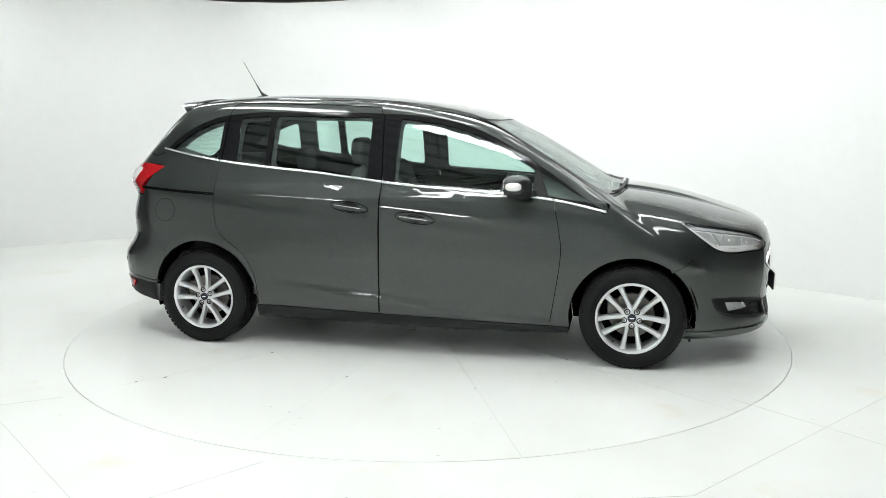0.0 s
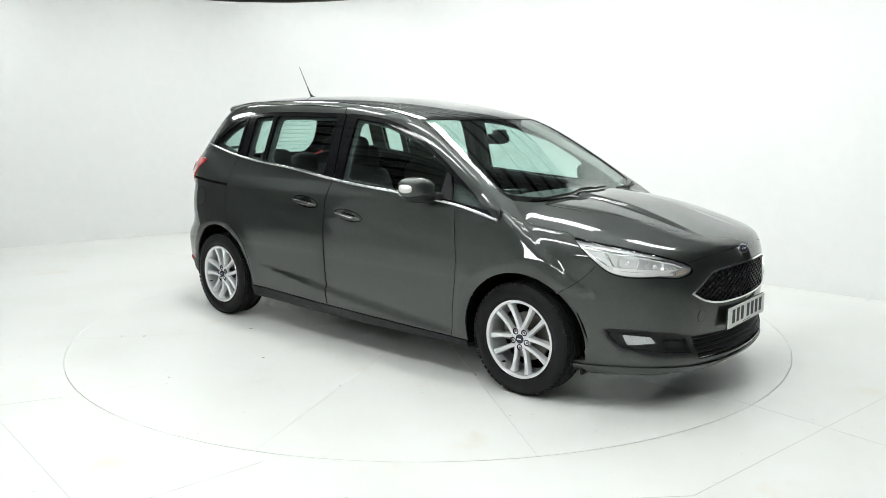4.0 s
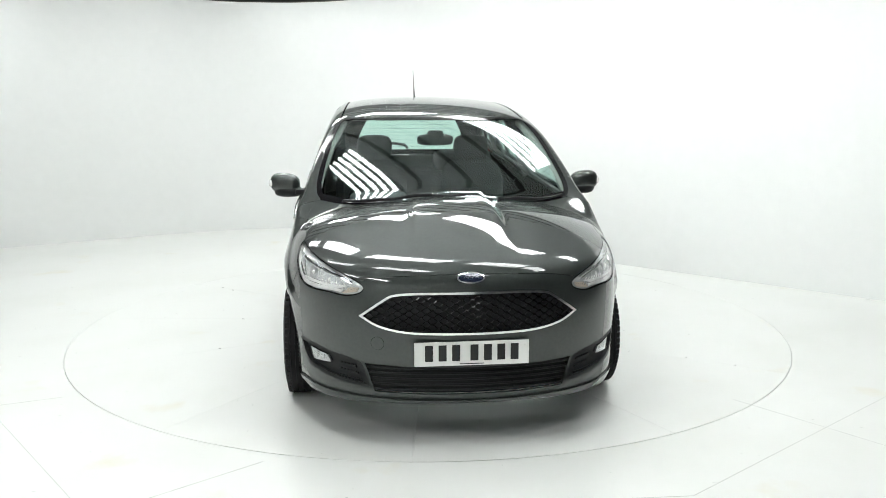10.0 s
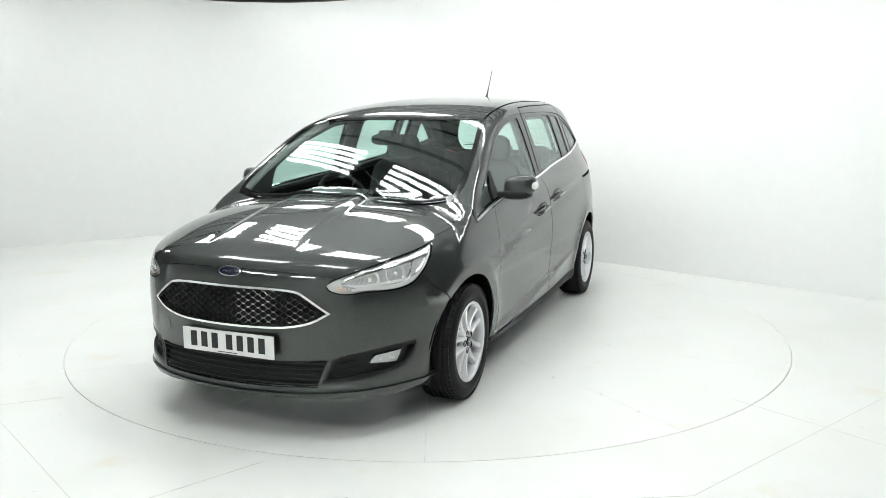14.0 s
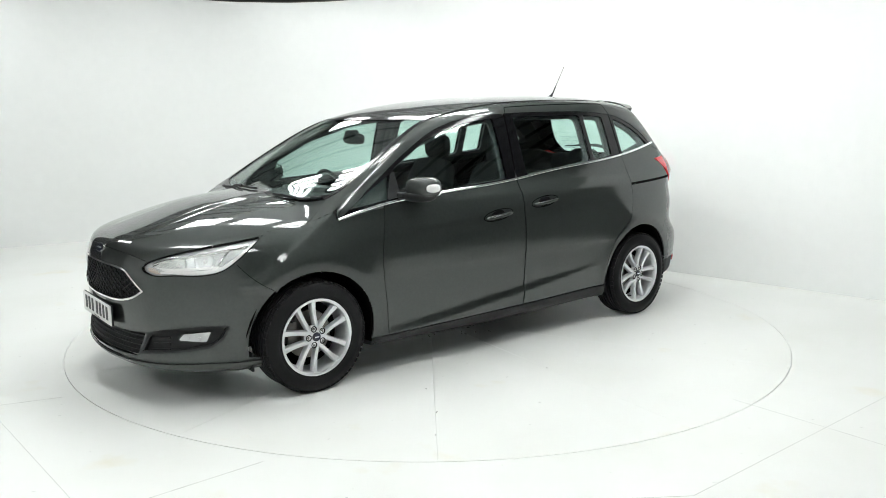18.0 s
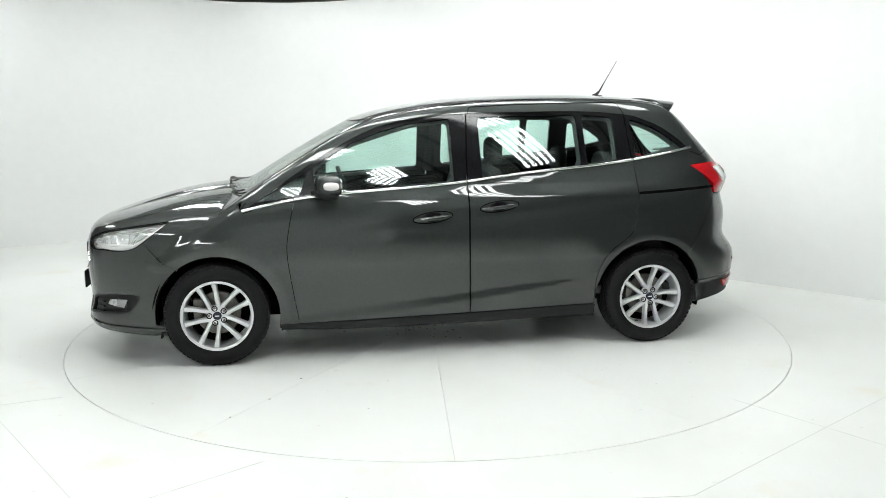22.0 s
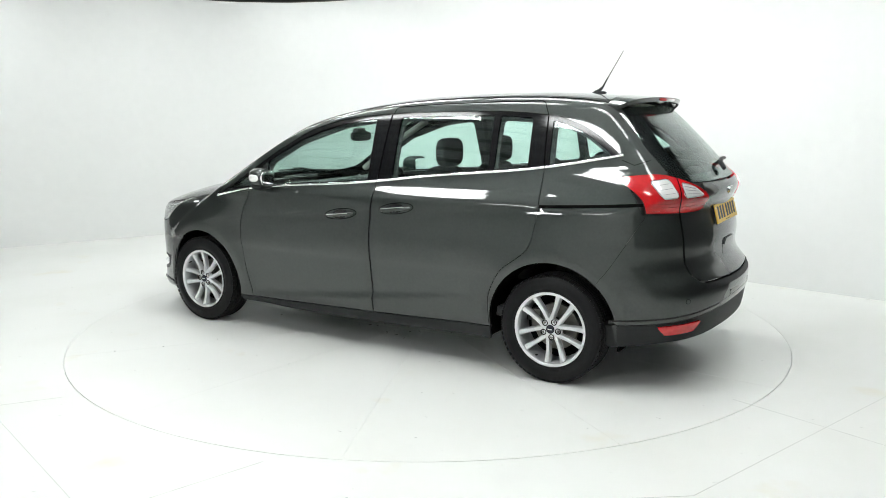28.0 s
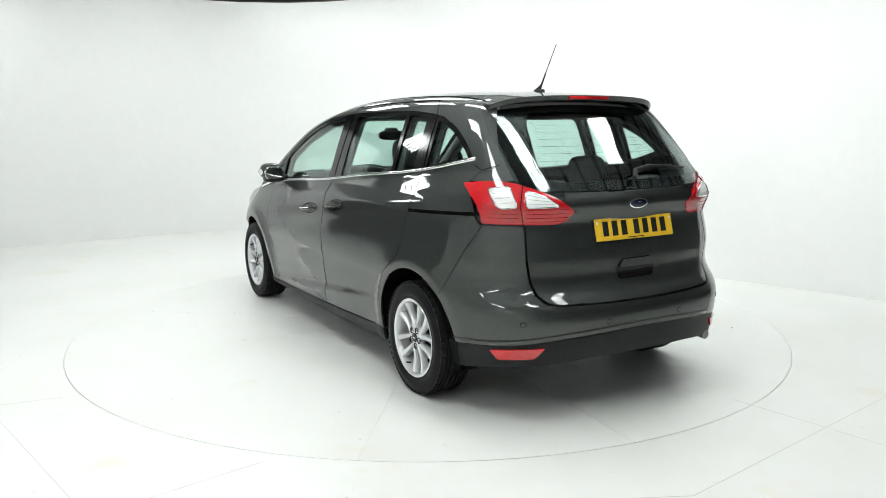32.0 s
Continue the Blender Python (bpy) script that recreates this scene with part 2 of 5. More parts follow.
def lay(uv, face):
    """Drops points of a drawing onto the skin. side: x, z; top: x, y; front and rear: y, z; nose and stern: the bend round the end, z."""
    uv = np.asarray(uv, float)
    if face == "side":
        start, way = np.stack([uv[:, 0], np.full(len(uv), 1.3), uv[:, 1]], 1), np.array((0, -1.0, 0))
    elif face == "top":
        start, way = np.stack([uv[:, 0], uv[:, 1], np.full(len(uv), 2.0)], 1), np.array((0, 0, -1.0))
    elif face == "front":
        start, way = np.stack([np.full(len(uv), 2.7), uv[:, 0], uv[:, 1]], 1), np.array((-1.0, 0, 0))
    elif face == "rear":
        start, way = np.stack([np.full(len(uv), -2.7), uv[:, 0], uv[:, 1]], 1), np.array((1.0, 0, 0))
    else:
        sign = 1 if face == "nose" else -1
        ang = uv[:, 0] / 0.95
        out = np.stack([sign * np.cos(ang), np.sin(ang), 0 * ang], 1)
        start, way = np.stack([np.full(len(uv), 1.2 * sign), 0 * ang, uv[:, 1]], 1) + 1.8 * out, -out
    lo, hi, done = np.zeros(len(uv)), np.full(len(uv), 1.8), np.zeros(len(uv), bool)
    best, bv = np.zeros(len(uv)), np.full(len(uv), 9.0)
    for s in np.linspace(0.0, 1.8, 73):
        v = body(*(start + s * way).T)
        hit = (v < 0) & ~done
        hi[hit], lo[hit] = s, s - 1.8 / 72
        done |= hit
        near = (v < bv) & ~done
        best[near], bv[near] = s, v[near]
    for _ in range(18):
        mid = (lo + hi) / 2
        inside = body(*(start + mid[:, None] * way).T) < 0
        hi, lo = np.where(inside, mid, hi), np.where(inside, lo, mid)
    s = np.where(done, lo, best)
    return start + s[:, None] * way


def refine(loop, step=0.025):
    out = []
    n = len(loop)
    for i in range(n):
        a, b = np.array(loop[i]), np.array(loop[(i + 1) % n])
        k = max(1, int(math.ceil(np.linalg.norm(b - a) / step)))
        out += [a + (b - a) * j / k for j in range(k)]
    return np.array(out)


def along(line, step=0.025):
    """An open line with points at even steps."""
    out = []
    for a, b in zip(line, list(line)[1:]):
        a, b = np.array(a, float), np.array(b, float)
        if np.linalg.norm(b - a) > 1e-6:
            k = max(1, int(math.ceil(np.linalg.norm(b - a) / step)))
            out += [a + (b - a) * j / k for j in range(k)]
    return np.array(out + [np.array(line[-1], float)])


def inset(loop, d):
    """Shrinks a closed outline by d."""
    p = np.array(loop, float)
    area = 0.5 * np.sum(p[:, 0] * np.roll(p[:, 1], -1) - np.roll(p[:, 0], -1) * p[:, 1])
    e1, e2 = p - np.roll(p, 1, 0), np.roll(p, -1, 0) - p
    n1 = np.stack([-e1[:, 1], e1[:, 0]], 1) / (np.linalg.norm(e1, axis=1)[:, None] + 1e-9)
    n2 = np.stack([-e2[:, 1], e2[:, 0]], 1) / (np.linalg.norm(e2, axis=1)[:, None] + 1e-9)
    m = n1 + n2
    m /= np.maximum(np.sum(m * n1, 1), 0.35)[:, None]
    return p + np.sign(area) * d * m


def soft(points, n=6, closed=False):
    """A smooth curve through a few points (Catmull-Rom)."""
    p = [np.array(q, float) for q in points]
    p = [p[-1]] + p + [p[0], p[1]] if closed else [2 * p[0] - p[1]] + p + [2 * p[-1] - p[-2]]
    out = []
    for i in range(1, len(p) - 2):
        for k in range(n):
            t = k / n
            out.append(tuple(0.5 * (2 * p[i] + (p[i + 1] - p[i - 1]) * t + (2 * p[i - 1] - 5 * p[i] + 4 * p[i + 1] - p[i + 2]) * t * t + (3 * p[i] - p[i - 1] - 3 * p[i + 1] + p[i + 2]) * t ** 3)))
    return out if closed else out + [tuple(p[-2])]


def rounded(loop, r, n=4):
    """Rounds the corners of an outline."""
    out, k = [], len(loop)
    for i in range(k):
        a, b, c = (np.array(loop[j % k], float) for j in (i - 1, i, i + 1))
        u, v = a - b, c - b
        d = min(r, 0.45 * np.linalg.norm(u), 0.45 * np.linalg.norm(v))
        p, q = b + u / np.linalg.norm(u) * d, b + v / np.linalg.norm(v) * d
        out += [tuple((1 - t) ** 2 * p + 2 * t * (1 - t) * b + t * t * q) for t in (j / n for j in range(n + 1))]
    return out


def within(pts, loop):
    """Which points lie inside a closed outline."""
    x, y = np.asarray(pts)[:, 0], np.asarray(pts)[:, 1]
    p = np.asarray(loop)
    q = np.roll(p, -1, 0)
    odd = np.zeros(len(x), bool)
    for (ax, ay), (bx, by) in zip(p, q):
        if ay != by:
            odd ^= ((ay > y) != (by > y)) & (x < (bx - ax) * (y - ay) / (by - ay) + ax)
    return odd


def panel(name, loop, face, material, parent, label="", lift=0.0, thick=0.012, gap=0.0, step=0.03, holes=(), flip=False, shrink=0.0):
    """A plate of the skin inside a drawn outline: its face, its back and its rim. flip: the same on the car's other side."""
    loop = refine(inset(loop, gap) if gap else np.array(loop), step * 0.7)
    rings = [loop] + [refine(h, step * 0.7) for h in holes]
    pts = [Vector(q) for ring in rings for q in ring]
    edges, base = [], 0
    for ring in rings:
        edges += [(base + i, base + (i + 1) % len(ring)) for i in range(len(ring))]
        base += len(ring)
    lo, hi = loop.min(0), loop.max(0)
    gx, gy = np.meshgrid(np.arange(lo[0], hi[0], step), np.arange(lo[1], hi[1], step))
    grid = np.stack([gx.ravel(), gy.ravel()], 1)
    allr = np.concatenate(rings)
    if len(grid):
        keep = np.ones(len(grid), bool)
        for q in allr:
            keep &= np.hypot(*(grid - q).T) > step * 0.45
        pts += [Vector(q) for q in grid[keep]]
    vs, es, fs, *_ = delaunay_2d_cdt(pts, edges, [], 2, 1e-5)
    uv = np.array([tuple(v) for v in vs])
    mid = np.array([uv[list(f)].mean(0) for f in fs])
    ok = within(mid, loop)
    for h in rings[1:]:
        ok &= ~within(mid, h)
    fs = [f for f, good in zip(fs, ok) if good]
    p = lay(uv, face)
    n = gradient(p)
    outer, inner = p + lift * n, p + (lift - thick) * n
    count = {}
    for f in fs:
        for i in range(len(f)):
            e = (f[i], f[(i + 1) % len(f)])
            count[tuple(sorted(e))] = count.get(tuple(sorted(e)), []) + [e]
    rim = [e[0] for e in count.values() if len(e) == 1]
    used = sorted({i for f in fs for i in f})
    # which way the drawn faces look
    f0 = max(fs, key=lambda f: abs(float(np.dot(np.cross(p[f[1]] - p[f[0]], p[f[2]] - p[f[0]]), n[f[0]]))))
    turn = np.dot(np.cross(p[f0[1]] - p[f0[0]], p[f0[2]] - p[f0[0]]), n[f0[0]]) < 0
    mirror = np.array((1, -1 if flip else 1, 1))
    if flip:
        turn = not turn
    bm, norms = bmesh.new(), []
    a, b = {}, {}
    for i in used:
        a[i] = bm.verts.new(outer[i] * mirror)
        norms.append(n[i] * mirror)
    for i in used:
        b[i] = bm.verts.new(inner[i] * mirror)
        norms.append(-n[i] * mirror)
    for f in fs:
        f = list(f)[::-1] if turn else list(f)
        bm.faces.new([a[i] for i in f])
        bm.faces.new([b[i] for i in f[::-1]])
    for i, j in rim:
        i, j = (j, i) if turn else (i, j)
        d = np.cross(outer[j] - outer[i], n[i]) * mirror * (-1 if flip else 1)
        d = d / (np.linalg.norm(d) + 1e-9)
        quad = []
        for q, k in ((outer, j), (outer, i), (inner, i), (inner, j)):
            quad.append(bm.verts.new(q[k] * mirror))
            norms.append(d)
        bm.faces.new(quad)
    me = bpy.data.meshes.new(name)
    bm.to_mesh(me)
    bm.free()
    me.materials.append(material)
    me.polygons.foreach_set("use_smooth", [True] * len(me.polygons))
    me.normals_split_custom_set_from_vertices([tuple(q) for q in norms])
    ob = new(name, me)
    ob.parent = parent
    if label:
        tagged(ob, label)
    return ob


def stripe(name, line, width, face, material, parent, lift=0.001, thick=0.004, flip=False, step=0.02, label="", taper=()):
    """A narrow band of the skin along a drawn line."""
    p = along(line, step)
    d = np.gradient(p, axis=0)
    d /= np.linalg.norm(d, axis=1)[:, None] + 1e-9
    nrm = np.stack([-d[:, 1], d[:, 0]], 1)
    w = np.full(len(p), width / 2) if not taper else np.interp(np.linspace(0, 1, len(p)), np.linspace(0, 1, len(taper)), np.array(taper) / 2)
    loop = np.concatenate([p + nrm * w[:, None], (p - nrm * w[:, None])[::-1]])
    return panel(name, loop, face, material, parent, label, lift, thick, 0, max(0.03, width), (), flip)


def drawn(p, face):
    """Places on the skin as points of a drawing."""
    if face == "side":
        return [(q[0], q[2]) for q in p]
    if face == "top":
        return [(q[0], q[1]) for q in p]
    sign = 1 if face == "nose" else -1
    return [(0.95 * math.atan2(q[1], sign * q[0] - 1.2), q[2]) for q in p]


def redraw(line, old, new_face, step=0.03):
    """A line of one drawing, over the skin, as a line of another."""
    p = along(line, step)
    return drawn(lay(p, old), new_face)


def arc(cx, cz, r, a0, a1, n=18):
    return [(cx + r * math.cos(radians(a0 + (a1 - a0) * i / n)), cz + r * math.sin(radians(a0 + (a1 - a0) * i / n))) for i in range(n + 1)]


def skin(line, face, lift=0.0, flip=False):
    """Places on the skin, lifted along its normals."""
    p = lay(np.array(line, float), face)
    p = p + lift * gradient(p)
    if flip:
        p[:, 1] *= -1
    return [Vector(q) for q in p]


def oval(cx, cy, rx, ry, n=28):
    return [(cx + rx * math.cos(2 * math.pi * k / n), cy + ry * math.sin(2 * math.pi * k / n)) for k in range(n)]


def blob(bm, c, s, power=0.6, n=20, cut=None):
    """A rounded block: a ball pushed towards a box. cut: keeps what lies above (1) or below (-1) a height."""
    r = bmesh.ops.create_uvsphere(bm, u_segments=n, v_segments=n // 2, radius=1)
    for v in r["verts"]:
        q = v.co.copy()
        v.co = Vector(c) + Vector([math.copysign(abs(q[i]) ** power, q[i]) * s[i] / 2 for i in range(3)])
    return bm


# ---------- the car ----------
car = new("car")
tagged(car, "dark grey metallic people carrier with chrome trim on the turntable", "car")

ARCH_F, ARCH_R = (1.392, 0.305, 0.371), (-1.388, 0.315, 0.379)


door_front = soft([(0.905, 0.2376), (0.943, 0.477), (0.968, 0.69), (0.952, 0.834), (0.918, 0.985)], 4)
door_rear = soft([(-1.005, 0.279), (-1.003, 0.379), (-1.017, 0.491), (-1.085, 0.618), (-1.173, 0.689), (-1.239, 0.742), (-1.276, 0.812), (-1.297, 0.95), (-1.296, 1.08), (-1.290, 1.205)], 3)


def belt_part(x0, x1, up=0.0, n=14):
    return [(x, float(belt(x)) + up) for x in np.linspace(x0, x1, n)]


window_top = soft([(1.225, 0.938), (1.114, 1.010), (0.895, 1.158), (0.721, 1.270), (0.546, 1.367), (0.404, 1.428), (0.189, 1.482), (-0.172, 1.516), (-0.904, 1.530), (-1.274, 1.507), (-1.40, 1.475), (-1.52, 1.425), (-1.64, 1.345), (-1.722, 1.268)], 4)
roof_edge = soft([(0.40, 0.602), (0.20, 0.585), (-0.3, 0.56), (-0.9, 0.55), (-1.4, 0.535), (-1.60, 0.52)], 4)
screen_side = soft([(0.40, 0.602), (0.70, 0.672), (1.0, 0.722), (1.14, 0.728), (1.215, 0.70)], 4)
screen_foot = soft([(1.215, 0.70), (1.265, 0.58), (1.32, 0.36), (1.365, 0.0)], 4)
screen_head = soft([(0.495, 0.0), (0.478, 0.34), (0.40, 0.602)], 4)
hood_side = soft([(1.66, 0.752), (1.51, 0.772), (1.40, 0.778), (1.335, 0.765), (1.275, 0.745), (1.215, 0.70)], 3)
lamp_top = soft([(1.0, 0.885), (0.877, 0.866), (0.729, 0.843), (0.597, 0.812), (0.477, 0.771), (0.43, 0.742)], 3)
lamp_foot = soft([(0.43, 0.742), (0.447, 0.714), (0.511, 0.696), (0.605, 0.702), (0.722, 0.700), (0.811, 0.718), (0.882, 0.770), (0.945, 0.830), (1.0, 0.885)], 3)
fender_front = soft([(1.615, 0.592), (1.70, 0.645), (1.76, 0.70), (1.80, 0.748)], 3)
nose_line = soft([(0.0, 0.803), (0.25, 0.795), (0.36, 0.785), (0.455, 0.768)], 3)
stern_line = soft([(-1.655, 0.60), (-1.713, 0.677), (-1.80, 0.82), (-1.865, 0.94), (-1.885, 0.984)], 3)

doors, slides = [], []
for flip in (False, True):
    # front door
    loop = door_front[:-1] + belt_part(0.918, -0.158) + [(-0.160, 0.9), (-0.158, 0.7), (-0.166, 0.45), (-0.166, 0.261)]
    d = panel("front_door", loop, "side", PAINT, car, "dark grey front door with a chrome waist strip", gap=0.0030, flip=flip, step=0.02)
    doors.append(d)
    # sliding door
    loop = [(-0.170, 0.261), (-0.170, 0.45), (-0.162, 0.7), (-0.164, 0.9)] + belt_part(-0.162, -1.290) + door_rear[::-1][1:]
    s = panel("sliding_door", loop, "side", PAINT, car, "dark grey sliding rear door", gap=0.0030, flip=flip, step=0.02)
    slides.append(s)
    # front wing
    hood_low = redraw(hood_side, "top", "side")
    lamp_low = redraw([q for q in lamp_foot if q[0] > 0.80][:-1], "nose", "side")
    top = [q for q in hood_low if q[0] > 1.235]
    loop = door_front + [(1.0, 0.978), (1.13, 0.952), (1.215, 0.928), (1.235, 0.945)] + top[::-1] + lamp_low[::-1] + fender_front[::-1] + [q for q in arc(*ARCH_F, 52, 191, 24)] + [(1.02, 0.236)]
    panel("front_wing", loop, "side", PAINT, car, "dark grey front wing round the wheel arch", gap=0.0015, flip=flip, step=0.022)
    # rear quarter
    loop = door_rear + belt_part(-1.291, -1.715, -0.0) + [(-1.79, 1.235), (-1.74, 1.178), (-1.80, 1.10), (-1.835, 1.05), (-1.865, 0.987)] + stern_line[::-1][1:] + arc(*ARCH_R, 130, 3, 24) + [(-1.012, 0.279)]
    panel("rear_quarter", loop, "side", PAINT, car, "dark grey rear quarter panel round the wheel arch", gap=0.0015, flip=flip)
    # upper frame: pillars and cant rail round the side windows
    edge = redraw(screen_side[::-1] + roof_edge[1:], "top", "side", 0.04)
    tail_edge = soft([(-1.62, 1.565), (-1.70, 1.48), (-1.80, 1.35), (-1.86, 1.27), (-1.80, 1.232), (-1.722, 1.262)], 4)
    loop = [(1.235, 0.948)] + edge + tail_edge + window_top[::-1][1:]
    panel("roof_frame", loop, "side", PAINT, car, "dark grey window frame and cant rail", flip=flip, step=0.013)
    # black field behind the side windows, with the three openings in it
    g1 = rounded([(1.16, 0.988), (0.873, 1.030), (0.835, 1.165)], 0.012)
    g2 = rounded([(0.785, 1.040), (0.80, 1.196), (0.72, 1.245), (0.55, 1.340), (0.37, 1.408), (0.19, 1.455), (-0.07, 1.487), (-0.082, 1.098)], 0.018)
    g3 = rounded([(-0.262, 1.115), (-0.255, 1.495), (-0.92, 1.506), (-0.935, 1.185)], 0.03)
    g4 = rounded([(-0.972, 1.190), (-0.958, 1.506), (-1.17, 1.492), (-1.185, 1.215)], 0.02)
    g5 = rounded([(-1.31, 1.225), (-1.295, 1.478), (-1.39, 1.452), (-1.50, 1.405), (-1.62, 1.325), (-1.675, 1.278)], 0.018)
    loop = belt_part(1.215, -1.712, 0.008, 30) + window_top[::-1][1:-1]
    panel("window_surround", loop, "side", BLACK, car, "gloss black window surround", lift=-0.004, thick=0.02, flip=flip, holes=(g1, g2, g3, g4, g5))
    cards = [rounded(inset(np.array(q), d).tolist(), r) for q, d, r in (
        ([(0.79, 1.045), (0.80, 1.19), (0.55, 1.338), (0.19, 1.453), (-0.065, 1.485), (-0.075, 1.105)], 0.004, 0.04),
        ([(-0.262, 1.12), (-0.255, 1.495), (-0.915, 1.503), (-0.925, 1.19)], 0.004, 0.05),
        ([(-0.972, 1.20), (-0.96, 1.50), (-1.165, 1.488), (-1.18, 1.222)], 0.004, 0.03),
        ([(-1.325, 1.235), (-1.31, 1.465), (-1.40, 1.44), (-1.51, 1.39), (-1.62, 1.31)], 0.0, 0.03))]
    panel("inner_trim", loop, "side", TRIM, car, "dark grey inner trim round the side windows", lift=-0.045, thick=0.015, flip=flip, holes=cards)
    for nm, g, par in (("quarter_light", g1, car), ("window_pane", g2, d), ("window_pane", g3, s), ("vent_pane", g4, s), ("rear_quarter_pane", g5, car)):
        pane = panel(nm, inset(refine(g, 0.03), -0.008), "side", PANE, par, "green tinted side glass", lift=-0.008, thick=0.004, flip=flip, step=0.03 if nm == "quarter_light" else 0.05)
        pane.visible_shadow = False
    for x0, x1, par in ((1.225, 0.921, car), (0.915, -0.158, d), (-0.166, -1.288, s), (-1.294, -1.725, car)):
        bm = bmesh.new()
        tube(bm, skin(belt_part(x0, x1, 0.004, 16), "side", 0.001, flip), 0.0092, 10)
        part("waist_strip", bm, CHROME, par, "bright chrome waist strip")
    # sill
    loop = [(1.02, 0.236), (0.0, 0.2575), (-1.012, 0.2795), (-1.012, 0.20), (0.0, 0.188), (1.02, 0.17)]
    panel("sill", loop, "side", PLASTIC, car, "black plastic sill", lift=0.006, thick=0.05, flip=flip, gap=0.003)
    # structure behind the gaps
    loop = arc(*ARCH_F, -10, 188, 20) + arc(*ARCH_R, -8, 192, 20) + [(-1.80, 0.30), (-1.80, 1.2), (-1.2, 1.15), (0.0, 1.02), (0.9, 0.95), (1.3, 0.90), (1.78, 0.80)]
    panel("inner_side", loop, "side", SEAM, car, "", lift=-0.03, thick=0.012, flip=flip, step=0.06)

# roof, screens, bonnet: drawn on one half and mirrored
def halves(line):
    return list(line) + [(q[0], -q[1]) for q in list(line)[::-1]]


def halves_u(line):
    return list(line) + [(-q[0], q[1]) for q in list(line)[::-1]]


roof = panel("roof", halves(screen_head[::1] + roof_edge[1:] + [(-1.63, 0.3), (-1.64, 0.0)]), "top", PAINT, car, "dark grey roof skin", step=0.05)
ws = panel("windscreen", halves(screen_foot[::-1] + screen_side[::-1][1:] + screen_head[::-1][1:]), "top", PANE, car, "wide raked windscreen", lift=-0.003, thick=0.005, gap=0.002, step=0.06)
ws.visible_shadow = False
bonnet_edge = redraw(nose_line, "nose", "top") + redraw(lamp_top[::-1][1:], "nose", "top")
bonnet = panel("bonnet", halves(bonnet_edge + hood_side[1:-1] + screen_foot), "top", PAINT, car, "dark grey bonnet with two raised creases", gap=0.0003, step=0.024)

# front bumper skin with openings
bump_low = soft([(0.0, 0.222), (0.25, 0.225), (0.5, 0.232), (0.72, 0.236), (0.97, 0.228), (1.06, 0.225)], 3)
wing_u = redraw(fender_front, "side", "nose")
arch_u = redraw([q for q in arc(*ARCH_F, 55, -8, 14)], "side", "nose")
grille = soft([(0.0, 0.722), (0.20, 0.721), (0.30, 0.713), (0.345, 0.692), (0.445, 0.612)], 3)[:-1] + soft([(0.445, 0.612), (0.37, 0.567), (0.26, 0.541), (0.12, 0.535), (0.0, 0.534)], 3)
lowgrille = [(0.0, 0.377), (0.25, 0.380), (0.432, 0.388), (0.385, 0.262), (0.2, 0.256), (0.0, 0.255)]
fogbez = rounded([(0.845, 0.436), (0.70, 0.437), (0.51, 0.412), (0.447, 0.390), (0.402, 0.278), (0.51, 0.290), (0.66, 0.306), (0.76, 0.322), (0.81, 0.365)], 0.02)
loop = halves_u(nose_line + lamp_foot[1:-6] + [q for q in wing_u[::-1]] + arch_u + bump_low[::-1])
mir = lambda g: [(-q[0], q[1]) for q in g]
bumper = panel("front_bumper", loop, "nose", PAINT, car, "dark grey front bumper", step=0.035, gap=0.0015, holes=(halves_u(grille)[:-1], halves_u(lowgrille)[:-1], fogbez, mir(fogbez)))
for g, m, nm, lb in ((halves_u(grille)[:-1], PLASTIC, "grille_backing", "black grille backing"), (halves_u(lowgrille)[:-1], PLASTIC, "intake_backing", "black lower intake"), (fogbez, PLASTIC, "fog_lamp_bezel", "black fog lamp bezel"), (mir(fogbez), PLASTIC, "fog_lamp_bezel", "black fog lamp bezel")):
    panel(nm, g, "nose", m, car, lb, lift=-0.02, thick=0.02, step=0.05)
for f in (False, True):
    lens = panel("headlight", lamp_top[:-1] + lamp_foot[:-1], "nose", LENS, car, "clear headlight with chrome reflectors", lift=-0.001, thick=0.004, gap=0.003, flip=f)
    lens.visible_shadow = False
    panel("reflector", lamp_top[:-1] + lamp_foot[:-1], "nose", REFLECTOR, lens, "bright lamp reflector", lift=-0.018, thick=0.01, gap=0.001, flip=f)

# tail
lamp = soft([(0.935, 1.170), (0.79, 1.188), (0.68, 1.184), (0.53, 1.140), (0.428, 1.090), (0.37, 1.043)], 3)[:-1] + soft([(0.37, 1.043), (0.43, 0.988), (0.52, 0.981), (0.65, 0.982), (0.80, 0.986)], 3)[:-1] + soft([(0.80, 0.986), (0.815, 1.045), (0.855, 1.10), (0.935, 1.170)], 3)[:-1]
for f in (False, True):
    panel("tail_light", lamp, "stern", REDLENS, car, "red and white tail light", lift=0.004, thick=0.03, gap=0.001, flip=f)
gate_glass = soft([(0.0, 1.139), (0.25, 1.140), (0.42, 1.143), (0.55, 1.150), (0.66, 1.195)], 3)[:-1] + soft([(0.66, 1.195), (0.76, 1.35), (0.90, 1.53)], 3)
g = panel("rear_screen", halves_u(gate_glass + [(0.6, 1.555), (0.3, 1.56), (0.0, 1.562)])[:-1], "stern", PANE, car, "dark rear screen", lift=-0.002, thick=0.005, step=0.05)
g.visible_shadow = False
gate_low = [(0.0, 0.596), (0.30, 0.600), (0.45, 0.603), (0.50, 0.612), (0.545, 0.645), (0.572, 0.70), (0.588, 0.79), (0.602, 0.982), (0.435, 0.986), (0.37, 1.043), (0.425, 1.092), (0.42, 1.135), (0.25, 1.132), (0.0, 1.131)]
